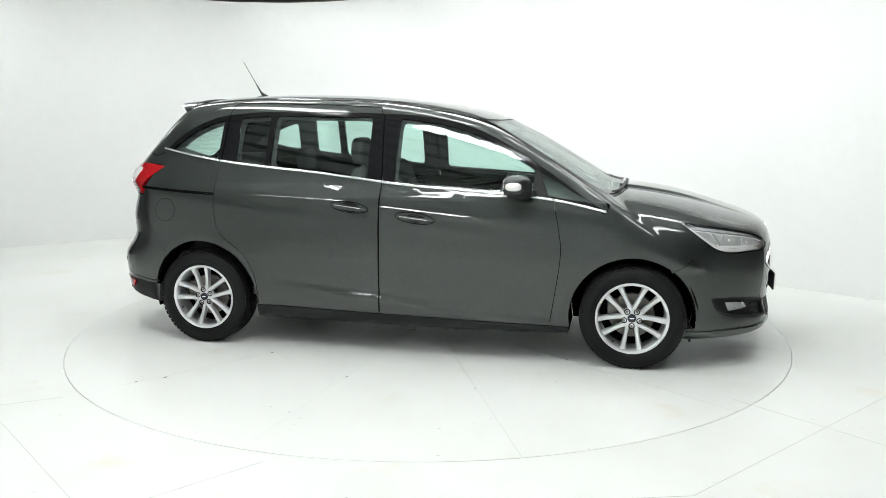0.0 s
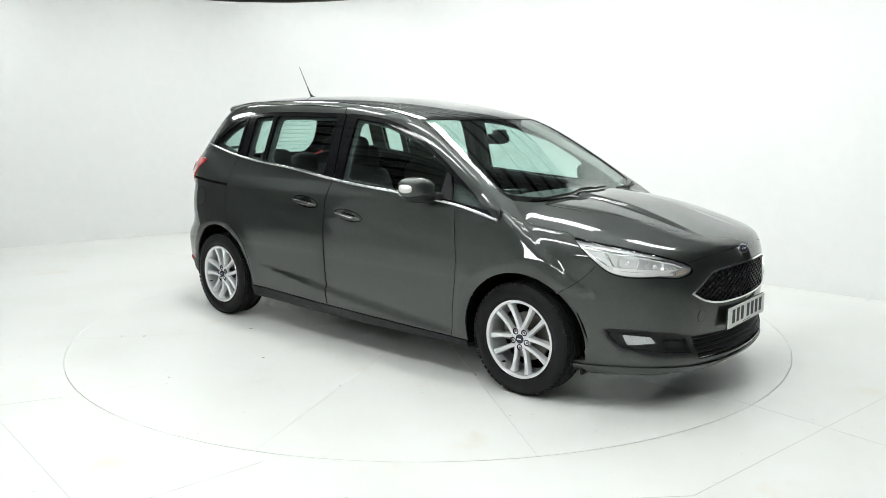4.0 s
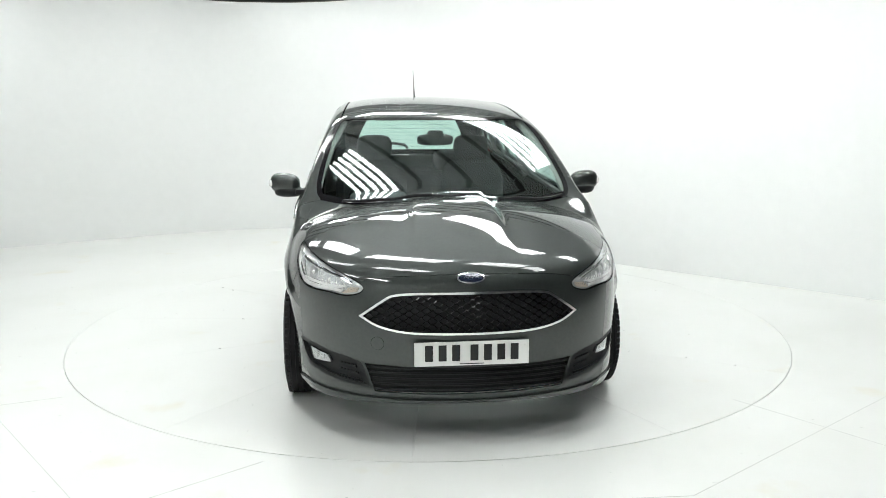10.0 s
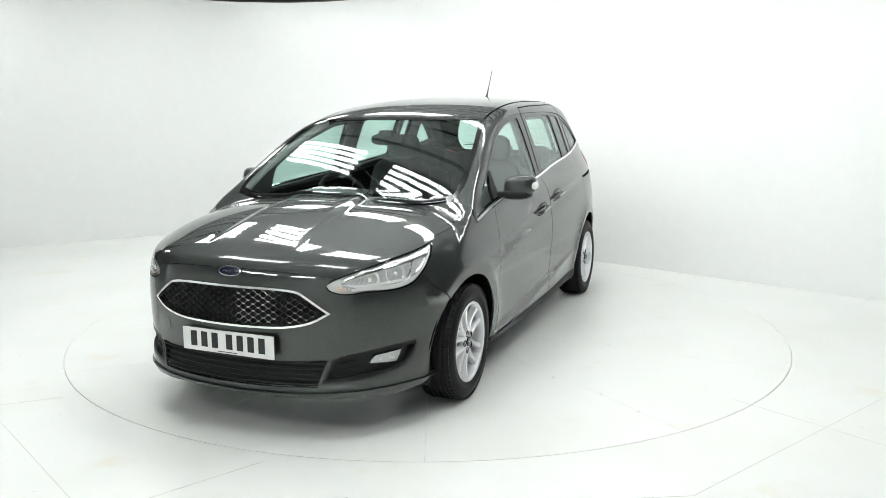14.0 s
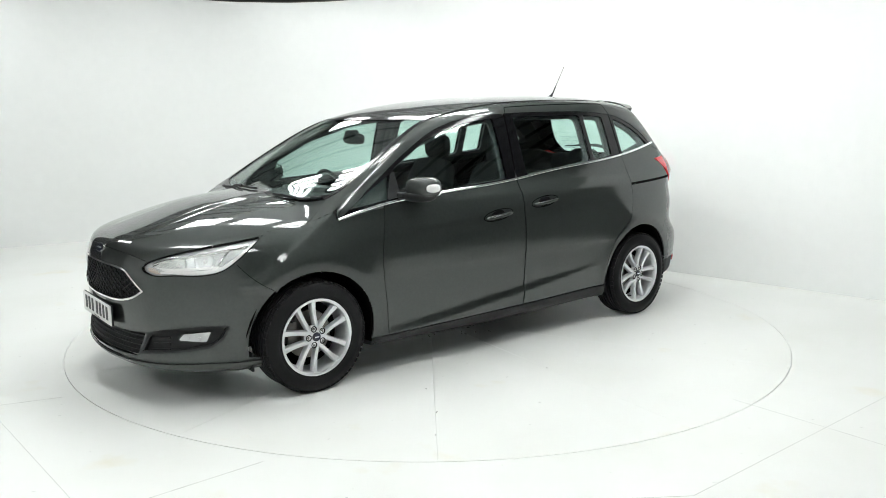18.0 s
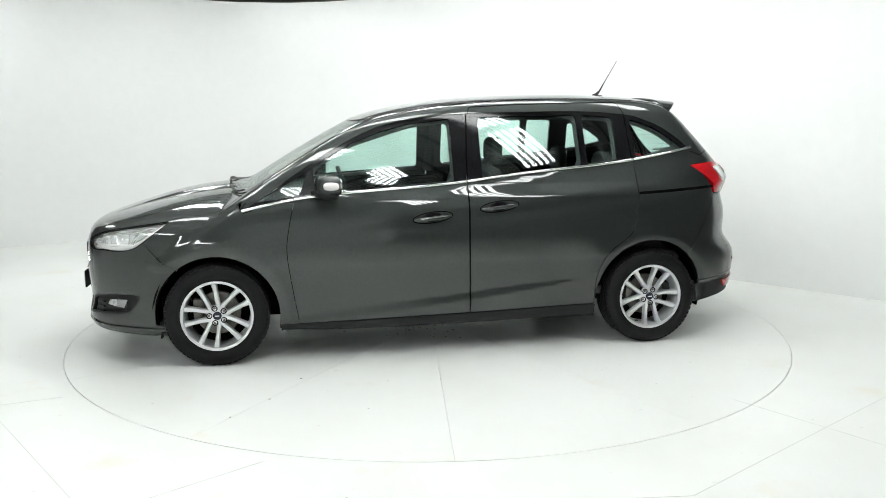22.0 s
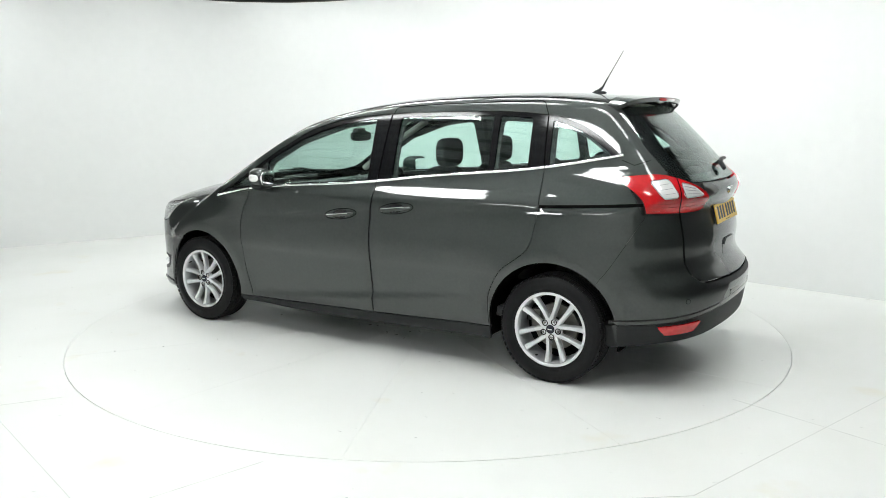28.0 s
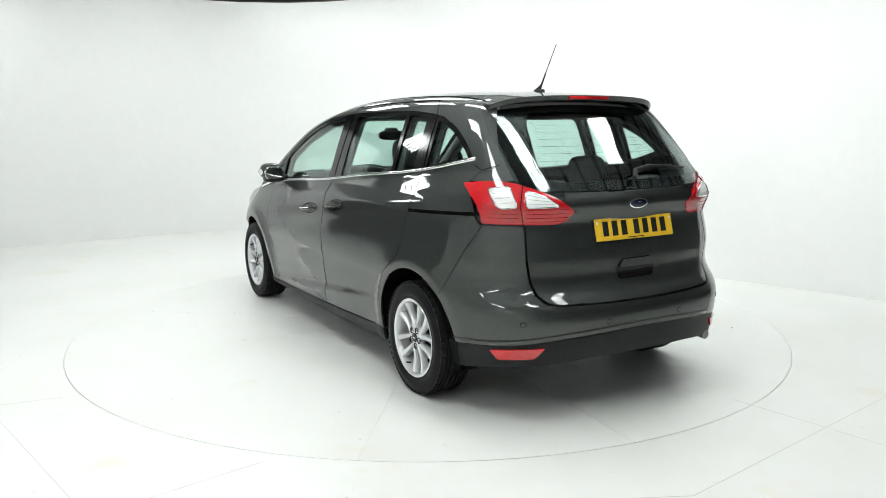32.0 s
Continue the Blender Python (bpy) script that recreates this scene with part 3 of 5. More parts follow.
panel("tailgate", halves_u(gate_low)[:-1], "stern", PAINT, car, "dark grey tailgate", gap=0.0022, step=0.035)
stern_u = redraw(stern_line[::-1], "side", "stern")
arch_ru = redraw(arc(*ARCH_R, 128, 188, 14), "side", "stern")
loop = halves_u([(0.0, 0.588), (0.30, 0.592), (0.455, 0.595), (0.507, 0.604), (0.552, 0.639), (0.580, 0.697), (0.597, 0.79), (0.609, 0.978), (0.79, 0.978)] + stern_u[1:] + arch_ru + [(0.95, 0.375), (0.664, 0.405), (0.43, 0.437), (0.15, 0.455), (0.0, 0.458)])
panel("rear_bumper", loop, "stern", PAINT, car, "dark grey rear bumper", step=0.035, gap=0.001)
loop = halves_u([(0.0, 0.453), (0.15, 0.450), (0.43, 0.432), (0.664, 0.400), (0.95, 0.370), (1.06, 0.372), (1.06, 0.265), (0.95, 0.245), (0.713, 0.285), (0.545, 0.300), (0.3, 0.320), (0.0, 0.325)])
panel("bumper_skirt", loop, "stern", PLASTIC, car, "black plastic bumper skirt", step=0.04, lift=-0.004)

for f in (False, True):
    pillar = [(0.655, 1.192), (0.66, 1.197), (0.70, 1.262), (0.755, 1.345), (0.83, 1.445), (0.895, 1.53), (0.93, 1.56)] + redraw([(-1.60, 1.575), (-1.68, 1.49), (-1.78, 1.36), (-1.83, 1.28), (-1.77, 1.235), (-1.72, 1.18)], "side", "stern") + [(0.79, 1.189), (0.70, 1.187)]
    panel("tail_pillar", pillar, "stern", PAINT, car, "dark grey tail pillar", lift=-0.0012, thick=0.012, flip=f)
    corner = [(1.215, 0.694), (1.28, 0.738), (1.345, 0.762), (1.33, 0.80), (1.26, 0.835), (1.16, 0.83), (1.08, 0.80), (1.10, 0.73), (1.15, 0.722)]
    panel("screen_corner", corner, "top", PAINT, car, lift=-0.0012, thick=0.012, flip=f, step=0.018)

# underside and cabin floor
bm = bmesh.new()
box(bm, (0.0, 0, 0.26), (2.0, 1.60, 0.10), 0.02)
box(bm, (1.93, 0, 0.30), (0.32, 1.1, 0.16), 0.02)
box(bm, (-1.88, 0, 0.42), (0.36, 1.2, 0.16), 0.02)
part("underbody", bm, UNDER, car, "black underbody")


def wheel(x, sy, spin):
    """A wheel in the car's space: its face looks to the car's side sy."""
    w = new("wheel")
    w.parent = car
    w.matrix_basis = pose(x, sy * 0.80, 0.312, 0, 0, 0 if sy > 0 else 180)
    tagged(w, "silver alloy wheel with five twin spokes")
    bm = bmesh.new()
    tread = []
    for h in (0.055, 0.030, 0.0, -0.030, -0.060):
        tread += [(0.311, h + 0.011), (0.3115, h + 0.0045), (0.304, h + 0.004), (0.304, h - 0.004), (0.3115, h - 0.0045)]
    lathe(bm, [(0.205, 0.075), (0.213, 0.086), (0.224, 0.091), (0.232, 0.0905), (0.236, 0.0935), (0.262, 0.096), (0.268, 0.093), (0.285, 0.089), (0.300, 0.078)] + tread + [(0.305, -0.085), (0.29, -0.112), (0.245, -0.125), (0.205, -0.11)], 72, close=True)
    tyre = part("tyre", bm, RUBBER, w, "black tyre")
    bm = bmesh.new()
    for k in range(60):
        a = 2 * math.pi * k / 60
        for h, tilt in ((0.072, 14), (-0.082, -14)):
            m = Matrix.Rotation(-a, 4, "Y") @ Matrix.Translation((0.3055, h, 0)) @ Matrix.Rotation(radians(tilt), 4, "Z")
            r = bmesh.ops.create_cube(bm, size=1)
            bmesh.ops.transform(bm, matrix=m @ Matrix.Diagonal((0.010, 0.024, 0.024, 1)), verts=r["verts"])
    tagged(part("tread", bm, RUBBER, tyre, smooth=False), kind="stuff")
    bm = bmesh.new()
    lathe(bm, [(0.2165, 0.083), (0.2155, 0.089), (0.209, 0.090), (0.200, 0.085), (0.196, 0.074), (0.193, 0.050), (0.190, -0.08), (0.206, -0.09), (0.21, -0.02), (0.209, 0.07)], 72, close=True)
    part("rim", bm, ALLOY, w)
    bm = bmesh.new()
    lathe(bm, [(0.062, 0.012), (0.062, -0.01), (0.132, -0.01), (0.135, -0.014), (0.135, -0.03), (0.001, -0.03)], 40)
    part("brake_disc", bm, STEEL, w, "worn steel brake disc")
    bm = bmesh.new()
    box(bm, (0.115, -0.004, 0.03), (0.06, 0.05, 0.13), 0.012)
    part("brake_caliper", bm, STEEL, w)
    bm = bmesh.new()
    lathe(bm, [(0.001, -0.045), (0.188, -0.045), (0.188, -0.055), (0.001, -0.055)], 32)
    part("splash_plate", bm, SEAM, w)
    for k in range(5):
        mid = 72 * k + spin
        for s in (-1, 1):
            a, c = radians(mid + s * 14), radians(mid + s * 28)
            bm = bmesh.new()
            p0 = Vector((0.050 * math.cos(c), 0.072, 0.050 * math.sin(c)))
            p1 = Vector((0.203 * math.cos(a), 0.076, 0.203 * math.sin(a)))
            d = (p1 - p0).normalized()
            across = Vector((0, 1, 0)).cross(d).normalized()
            rows = []
            for j in range(7):
                t = j / 6
                q = p0.lerp(p1, t)
                q.y -= 0.010 * math.sin(math.pi * t)
                hw = 0.0150 - 0.0015 * math.sin(math.pi * t) + 0.005 * t ** 3
                rows.append([bm.verts.new(q + across * u * hw + Vector((0, v, 0))) for u, v in ((-1, -0.030), (-0.95, -0.007), (-0.62, 0.0015), (0.62, 0.0015), (0.95, -0.007), (1, -0.030))])
            for u, v in zip(rows, rows[1:]):
                for i in range(6):
                    bm.faces.new((u[i], v[i], v[(i + 1) % 6], u[(i + 1) % 6]))
            bm.faces.new(rows[0])
            bm.faces.new(rows[-1][::-1])
            bmesh.ops.recalc_face_normals(bm, faces=bm.faces)
            part("spoke", bm, ALLOY, w)
        a = radians(mid)
        bm = bmesh.new()
        lathe(bm, [(0.001, 0.072), (0.0085, 0.072), (0.0105, 0.068), (0.0105, 0.05)], 6)
        bmesh.ops.translate(bm, verts=bm.verts, vec=(0.047 * math.cos(a), 0, 0.047 * math.sin(a)))
        part("wheel_nut", bm, STEEL, w, "dark steel wheel nut")
        bm = bmesh.new()
        lathe(bm, [(0.0185, 0.0735), (0.0180, 0.0750), (0.0118, 0.0725), (0.0112, 0.055), (0.016, 0.055)], 16)
        bmesh.ops.translate(bm, verts=bm.verts, vec=(0.047 * math.cos(a), 0, 0.047 * math.sin(a)))
        part("nut_socket", bm, PLASTIC, w)
    bm = bmesh.new()
    lathe(bm, [(0.001, 0.073), (0.034, 0.073), (0.056, 0.0705), (0.064, 0.064), (0.066, 0.05), (0.05, 0.03), (0.001, 0.03)], 40)
    hub = part("hub", bm, ALLOY, w)
    bm = bmesh.new()
    lathe(bm, [(0.001, 0.080), (0.022, 0.0795), (0.0255, 0.076), (0.026, 0.070)], 24)
    part("hub_cap", bm, BLUE, hub, "small blue hub cap")
    bm = bmesh.new()
    box(bm, (0, 0.0802, 0), (0.026, 0.001, 0.006), 0.0)
    part("cap_script", bm, CHROME, hub)
    bm = bmesh.new()
    a = radians(spin + 36)
    tube(bm, [(0.187 * math.cos(a), 0.055, 0.187 * math.sin(a)), (0.180 * math.cos(a), 0.082, 0.180 * math.sin(a))], 0.0045, 8)
    part("tyre_valve", bm, PLASTIC, w)


for wx, wy, spin in ((AXLE, 1, 0), (AXLE, -1, -90), (-AXLE, 1, -99), (-AXLE, -1, -62)):
    wheel(wx, wy, spin)


# ---------- front end details ----------
gr = halves_u(grille)[:-1]
gr = [q for i, q in enumerate(gr) if i == 0 or math.hypot(q[0] - gr[i - 1][0], q[1] - gr[i - 1][1]) > 1e-4]
grille_part = panel("grille_surround", inset(gr, -0.0025), "nose", CHROME, car, "bright chrome grille surround", lift=0.006, thick=0.022, holes=(inset(gr, 0.0075),))
for k in range(12):
    z0 = 0.540 + 0.0158 * k
    row = []
    for i in range(-44, 45):
        u, zz = i * 0.0115, z0 + 0.0056 * (1 if (i // 2 + k) % 2 else -1)
        if within([(u, zz)], gr)[0]:
            row.append((u, zz))
    if len(row) > 3:
        bm = bmesh.new()
        tube(bm, skin(row, "nose", -0.006), 0.0030, 5)
        part("grille_bar", bm, BLACK, grille_part, smooth=False)
for k in range(5):
    z0 = 0.275 + 0.024 * k
    e = 0.392 + 0.0085 * k
    bm = bmesh.new()
    tube(bm, skin([(u, z0) for u in np.linspace(-e, e, 25)], "nose", -0.008), 0.0055, 6)
    part("intake_slat", bm, PLASTIC, bumper, "black intake slat")
panel("badge", oval(0, 0.785, 0.058, 0.0235), "nose", CHROME, car, "oval blue badge with chrome rim", lift=0.006, thick=0.012)
panel("badge_field", oval(0, 0.785, 0.051, 0.018), "nose", BLUE, car, lift=0.0085, thick=0.01)
bm = bmesh.new()
for f in (-0.022, -0.004, 0.013):
    pts = skin([(f - 0.008, 0.781), (f - 0.002, 0.789), (f + 0.006, 0.783), (f + 0.012, 0.787)], "nose", 0.0092)
    tube(bm, pts, 0.0014, 5)
part("badge_script", bm, CHROME, car)
panel("tow_eye_cover", oval(-0.375, 0.487, 0.026, 0.030), "nose", PAINT, bumper, lift=0.0012, thick=0.01, gap=0.0)
panel("cover_gap", oval(-0.375, 0.487, 0.0275, 0.0315), "nose", SEAM, bumper, lift=0.0005, thick=0.006)


def number_plate(name, x, z, tilt, facing, material, label):
    p = new(name)
    p.parent = car
    p.matrix_basis = pose(x, 0, z, 0, tilt, 0 if facing > 0 else 180)
    tagged(p, label)
    bm = bmesh.new()
    box(bm, (0, 0, 0), (0.006, 0.520, 0.111), 0.002)
    part("plate", bm, material, p, smooth=False)
    bm = bmesh.new()
    box(bm, (-0.007, 0, 0), (0.010, 0.522, 0.113), 0.003)
    part("plate_holder", bm, PLASTIC, p, smooth=False)
    y = -0.219
    for k in range(7):
        bm = bmesh.new()
        box(bm, (0.0032, y + 0.025, 0.004), (0.0016, 0.036, 0.074))
        part("bar", bm, INK, p, smooth=False)
        y += 0.061 if k != 2 else 0.083
    bm = bmesh.new()
    box(bm, (0.0032, 0.0, -0.047), (0.0014, 0.11, 0.004))
    part("bar", bm, INK, p, smooth=False)
    for yy in (-0.245, 0.245):
        bm = bmesh.new()
        lathe(bm, [(0.001, 0.0055), (0.006, 0.0045), (0.007, 0.002)], 12, "x")
        bmesh.ops.translate(bm, verts=bm.verts, vec=(0, yy, 0.035))
        part("screw_cap", bm, WHITEPLATE, p)


number_plate("front_number_plate", 2.286, 0.4495, 0, 1, WHITEPLATE, "white number plate with dark bars")
number_plate("rear_number_plate", -2.130, 0.9425, -15, -1, YELLOWPLATE, "yellow number plate with dark bars")

lip_top = soft([(0.0, 0.228), (0.25, 0.231), (0.5, 0.238), (0.72, 0.240), (0.97, 0.230), (1.055, 0.228)], 3)
lip_low = soft([(0.0, 0.216), (0.25, 0.214), (0.5, 0.208), (0.72, 0.200), (0.97, 0.188), (1.055, 0.184)], 3)
panel("front_lip", halves_u(lip_top + lip_low[::-1]), "nose", PAINT, bumper, "dark grey splitter lip", lift=0.010, thick=0.05, step=0.035)
for f in (False, True):
    fog = panel("fog_lamp", rounded([(0.752, 0.404), (0.628, 0.394), (0.603, 0.362), (0.728, 0.350)], 0.008), "nose", FOGGLASS, bumper, "bright fog lamp", lift=-0.008, thick=0.012, flip=f, step=0.015)
    for c, r in (((0.70, 0.378), 0.020), ((0.65, 0.377), 0.012)):
        bm = bmesh.new()
        p = skin([c], "nose", -0.004, f)[0]
        bmesh.ops.create_uvsphere(bm, u_segments=12, v_segments=8, radius=r, matrix=Matrix.Translation(p) @ Matrix.Diagonal((0.4, 1, 0.8, 1)))
        part("bulb_bowl", bm, LENS, fog)
    for k in range(3):
        z0 = 0.305 + 0.028 * k
        stripe("bezel_rib", [(0.46 + 0.008 * k, z0), (0.56, z0 + 0.008)], 0.010, "nose", PLASTIC, bumper, -0.012, 0.012, f)
    rim = fogbez
    panel("bezel_frame", rim, "nose", PLASTIC, bumper, "", lift=0.001, thick=0.024, holes=(inset(rim, 0.016),), flip=f)

for f in (False, True):
    head = [o for o in car.children if o.name.startswith("headlight")][1 if f else 0]
    for c, r in (((0.735, 0.775), 0.050), ((0.615, 0.758), 0.044)):
        p, q = skin([c], "nose", -0.026, f)[0], skin([c], "nose", 0.0, f)[0]
        bm = bmesh.new()
        lathe(bm, [(0.012, -0.004), (0.6 * r, 0.0), (r, 0.012), (r * 1.06, 0.013), (r * 1.1, 0.008), (r * 0.66, -0.008)], 28, "z")
        d = (q - p).normalized()
        bmesh.ops.transform(bm, matrix=Matrix.Translation(p) @ d.to_track_quat("Z", "Y").to_matrix().to_4x4(), verts=bm.verts)
        part("lamp_bowl", bm, REFLECTOR, head, "round chrome lamp bowl")
        bm = bmesh.new()
        bmesh.ops.create_uvsphere(bm, u_segments=14, v_segments=8, radius=0.011, matrix=Matrix.Translation(p + d * 0.004))
        part("bulb", bm, WHITELENS, head)
    panel("indicator", rounded([(0.535, 0.705), (0.50, 0.735), (0.458, 0.738), (0.468, 0.716)], 0.006), "nose", AMBER, head, "amber indicator", lift=-0.012, thick=0.01, flip=f, step=0.015)
    panel("lamp_shelf", rounded([(0.80, 0.735), (0.56, 0.722), (0.50, 0.742), (0.58, 0.738), (0.80, 0.748)], 0.004), "nose", WHITELENS, head, "", lift=-0.010, thick=0.012, flip=f, step=0.02)
    for lv, ln in ((-0.012, [(0.93, 0.842), (0.80, 0.822), (0.66, 0.800), (0.55, 0.775), (0.49, 0.752)]), (-0.016, [(0.90, 0.800), (0.84, 0.762), (0.80, 0.735), (0.70, 0.715), (0.58, 0.714)]), (-0.018, [(0.84, 0.835), (0.82, 0.79), (0.80, 0.75)])):
        bm = bmesh.new()
        tube(bm, skin(soft(ln, 4), "nose", lv, f), 0.0075, 8)
        part("lamp_moulding", bm, CHROME, head, "chrome lamp moulding")
    guide = soft([(0.965, 0.862), (0.90, 0.800), (0.845, 0.755), (0.79, 0.727), (0.71, 0.717), (0.60, 0.718), (0.535, 0.716)], 4)
    stripe("light_guide", guide, 0.016, "nose", WHITELENS, head, -0.006, 0.012, f, label="white running light guide", taper=(0.005, 0.012, 0.018, 0.020, 0.020, 0.018, 0.012))
    for k in range(8):
        u = 0.545 - 0.011 * k
        stripe("indicator_rib", [(u, 0.708 + 0.003 * k), (u - 0.004, 0.742 - 0.001 * k)], 0.0022, "nose", CHROME, head, -0.010, 0.004, f)
    for k in range(9):
        u = 0.885 - 0.012 * k
        stripe("lamp_flute", [(u, 0.775 + 0.004 * k), (u + 0.02, 0.835 - 0.002 * k)], 0.004, "nose", WHITELENS, head, -0.020, 0.006, f)
    for k in range(7):
        u = 0.63 + 0.020 * k
        stripe("lens_rib", [(u - 0.115, 0.735), (u - 0.10, 0.752)], 0.003, "nose", WHITELENS, head, -0.008, 0.004, f)
    bm = bmesh.new()
    ring = lamp_top[:-1] + lamp_foot
    tube(bm, skin(ring[::1], "nose", -0.004, f), 0.0042, 5)
    part("lamp_seal", bm, SEAM, head, "thin black lamp seal")

# screen edge, wipers, panel lines
for f in (False, True):
    ring = [(q[0] - 0.022, q[1]) for q in screen_foot]
    stripe("screen_border", ring, 0.045, "top", BLACK, car, 0.001, 0.004, f)
    stripe("screen_border", [(q[0], q[1] - 0.012) for q in screen_side], 0.028, "top", BLACK, car, 0.001, 0.004, f)
    stripe("screen_border", [(q[0] + 0.02, q[1]) for q in screen_head], 0.035, "top", BLACK, car, 0.001, 0.004, f)
    stripe("roof_ditch", roof_edge, 0.010, "top", SEAM, car, 0.0012, 0.004, f, label="black roof ditch")
foot_line = [(q[0] - 0.016, q[1]) for q in screen_foot]
foot_line = foot_line + [(q[0], -q[1]) for q in foot_line[::-1][1:]]
for i0, i1 in ((1, 10), (11, 21)):
    bm = bmesh.new()
    tube(bm, skin(foot_line[i0:i1], "top", 0.011), 0.0065, 6)
    blade = part("wiper_blade", bm, PLASTIC, car, "black wiper blade at the foot of the windscreen")
    bm = bmesh.new()
    tube(bm, skin([(q[0] + 0.012, q[1]) for q in foot_line[i0 + 2:i1 - 1]], "top", 0.020), 0.006, 6)
    part("wiper_arm", bm, PLASTIC, blade)

# mirrors
for f in (False, True):
    sy = -1 if f else 1
    m = new("door_mirror")
    m.parent = doors[1 if f else 0]
    tagged(m, "dark grey door mirror with a white indicator")
    bm = bmesh.new()
    blob(bm, (0.728, 0.945 * sy, 1.085), (0.145, 0.185, 0.122), 0.68, 24)
    for v in bm.verts:
        t = (v.co.y * sy - 0.86) / 0.18
        v.co.z += 0.012 * math.sin(min(max(t, 0), 1) * 2.2)
        v.co.x -= 0.045 * max(t, 0) ** 1.5
        if v.co.x < 0.672 - 0.03 * max(t, 0):
            v.co.x = 0.672 - 0.03 * max(t, 0)
    part("mirror_shell", bm, PAINT, m)
    bm = bmesh.new()
    blob(bm, (0.735, 0.925 * sy, 1.045), (0.135, 0.175, 0.07), 0.7, 20)
    for v in bm.verts:
        t = (v.co.y * sy - 0.86) / 0.18
        v.co.x -= 0.045 * max(t, 0) ** 1.5
    part("mirror_base", bm, PLASTIC, m, "black mirror underside")
    bm = bmesh.new()
    box(bm, (0.765, 0.845 * sy, 1.045), (0.10, 0.07, 0.035), 0.012)
    part("mirror_arm", bm, PLASTIC, m)
    bm = bmesh.new()
    blob(bm, (0.662, 0.945 * sy, 1.088), (0.012, 0.150, 0.098), 0.6, 20)
    for v in bm.verts:
        v.co.x -= 0.03 * max((v.co.y * sy - 0.86) / 0.18, 0)
    part("mirror_glass", bm, CHROME, m, "mirror glass")
    bm = bmesh.new()
    blob(bm, (0.694, 1.006 * sy, 1.094), (0.105, 0.082, 0.060), 0.8, 18)
    part("mirror_indicator", bm, WHITELENS, m, "white indicator lens")
    panel("mirror_sail", rounded([(0.885, 1.025), (0.785, 1.04), (0.80, 1.185), (0.83, 1.165)], 0.01), "side", PLASTIC, doors[1 if f else 0], "black mirror sail", lift=0.002, thick=0.012, flip=f)

# handles, rails, flaps, body-side lines
for f in (False, True):
    for cx, cz, par in ((0.072, 0.880, doors[1 if f else 0]), (-0.355, 0.938, slides[1 if f else 0])):
        tl = -0.11
        def tilted(q):
            return (q[0], q[1] + (q[0] - cx) * tl)
        panel("handle_rim", [tilted(q) for q in oval(cx, cz, 0.128, 0.036)], "side", SEAM, par, lift=0.0008, thick=0.004, flip=f, step=0.03, holes=([tilted(q) for q in oval(cx, cz, 0.1225, 0.0305)],))
        panel("handle_dish", [tilted(q) for q in oval(cx + 0.005, cz, 0.060, 0.0295)], "side", BLACK, par, "dark handle dish", lift=0.0012, thick=0.004, flip=f, step=0.03)
        bm = bmesh.new()
        pts = skin([tilted((cx + 0.112 * t, cz - 0.003)) for t in np.linspace(-1, 1, 13)], "side", 0.0, f)
        r = []
        for k, t in enumerate(np.linspace(-1, 1, 13)):
            pts[k].y += (-1 if f else 1) * (0.010 + 0.020 * (1 - t ** 4))
            r.append(0.0135 * (0.55 + 0.45 * (1 - t ** 6)))
        tube(bm, pts, r, 10)
        part("door_handle", bm, PAINT, par, "dark grey pull handle")
        stripe("handle_trim", [tilted((cx - 0.085, cz + 0.002)), tilted((cx + 0.085, cz + 0.002))], 0.003, "side", CHROME, par, 0.044, 0.002, f)
    stripe("door_rail", [(-1.302, 1.0), (-1.55, 1.012), (-1.868, 1.031)], 0.017, "side", SEAM, car, 0.0008, 0.005, f, label="black sliding door rail")
    for ln in ([(-0.196, 1.516), (-0.204, 1.545), (-0.215, 1.556), (-0.5, 1.571), (-1.0, 1.585), (-1.20, 1.586), (-1.225, 1.575), (-1.262, 1.506)],):
        stripe("door_gap", ln, 0.005, "side", SEAM, slides[1 if f else 0], 0.0008, 0.004, f)
    stripe("pillar_gap", [(-0.163, 1.10), (-0.170, 1.3), (-0.182, 1.510)], 0.008, "side", SEAM, car, -0.0025, 0.004, f)
    stripe("pillar_gap", [(-1.286, 1.21), (-1.272, 1.35), (-1.262, 1.500)], 0.007, "side", SEAM, car, -0.0025, 0.004, f)
    stripe("screen_pillar_gap", [(1.235, 0.945), (1.20, 0.99)], 0.004, "side", SEAM, car, 0.0008, 0.004, f)
    stripe("quarter_gap", [(-1.722, 1.262), (-1.79, 1.236), (-1.86, 1.262)], 0.004, "side", SEAM, car, 0.0008, 0.004, f)
flap = panel("fuel_flap", oval(-1.661, 0.888, 0.0755, 0.073), "side", PAINT, car, "round fuel flap", lift=0.0012, thick=0.008, flip=True)
panel("flap_gap", oval(-1.661, 0.888, 0.0785, 0.076), "side", SEAM, car, lift=0.0005, thick=0.004, flip=True)

# aerial
bm = bmesh.new()
blob(bm, (-1.318, 0, 1.643), (0.10, 0.036, 0.022), 0.9, 16)
tube(bm, [(-1.29, 0, 1.643), (-1.318, 0, 1.655), (-1.334, 0, 1.676)], [0.014, 0.013, 0.006], 8)
aerial = part("aerial_base", bm, PLASTIC, car, "black aerial foot")
bm = bmesh.new()
tube(bm, [(-1.330, 0, 1.66), (-1.372, 0, 1.735)], [0.0065, 0.005], 8)
part("aerial_stem", bm, PLASTIC, aerial)
bm = bmesh.new()
tube(bm, [(-1.372, 0, 1.735), (-1.467, 0, 1.896)], [0.0032, 0.0022], 6)
part("aerial_whip", bm, PLASTIC, aerial, "thin aerial whip")

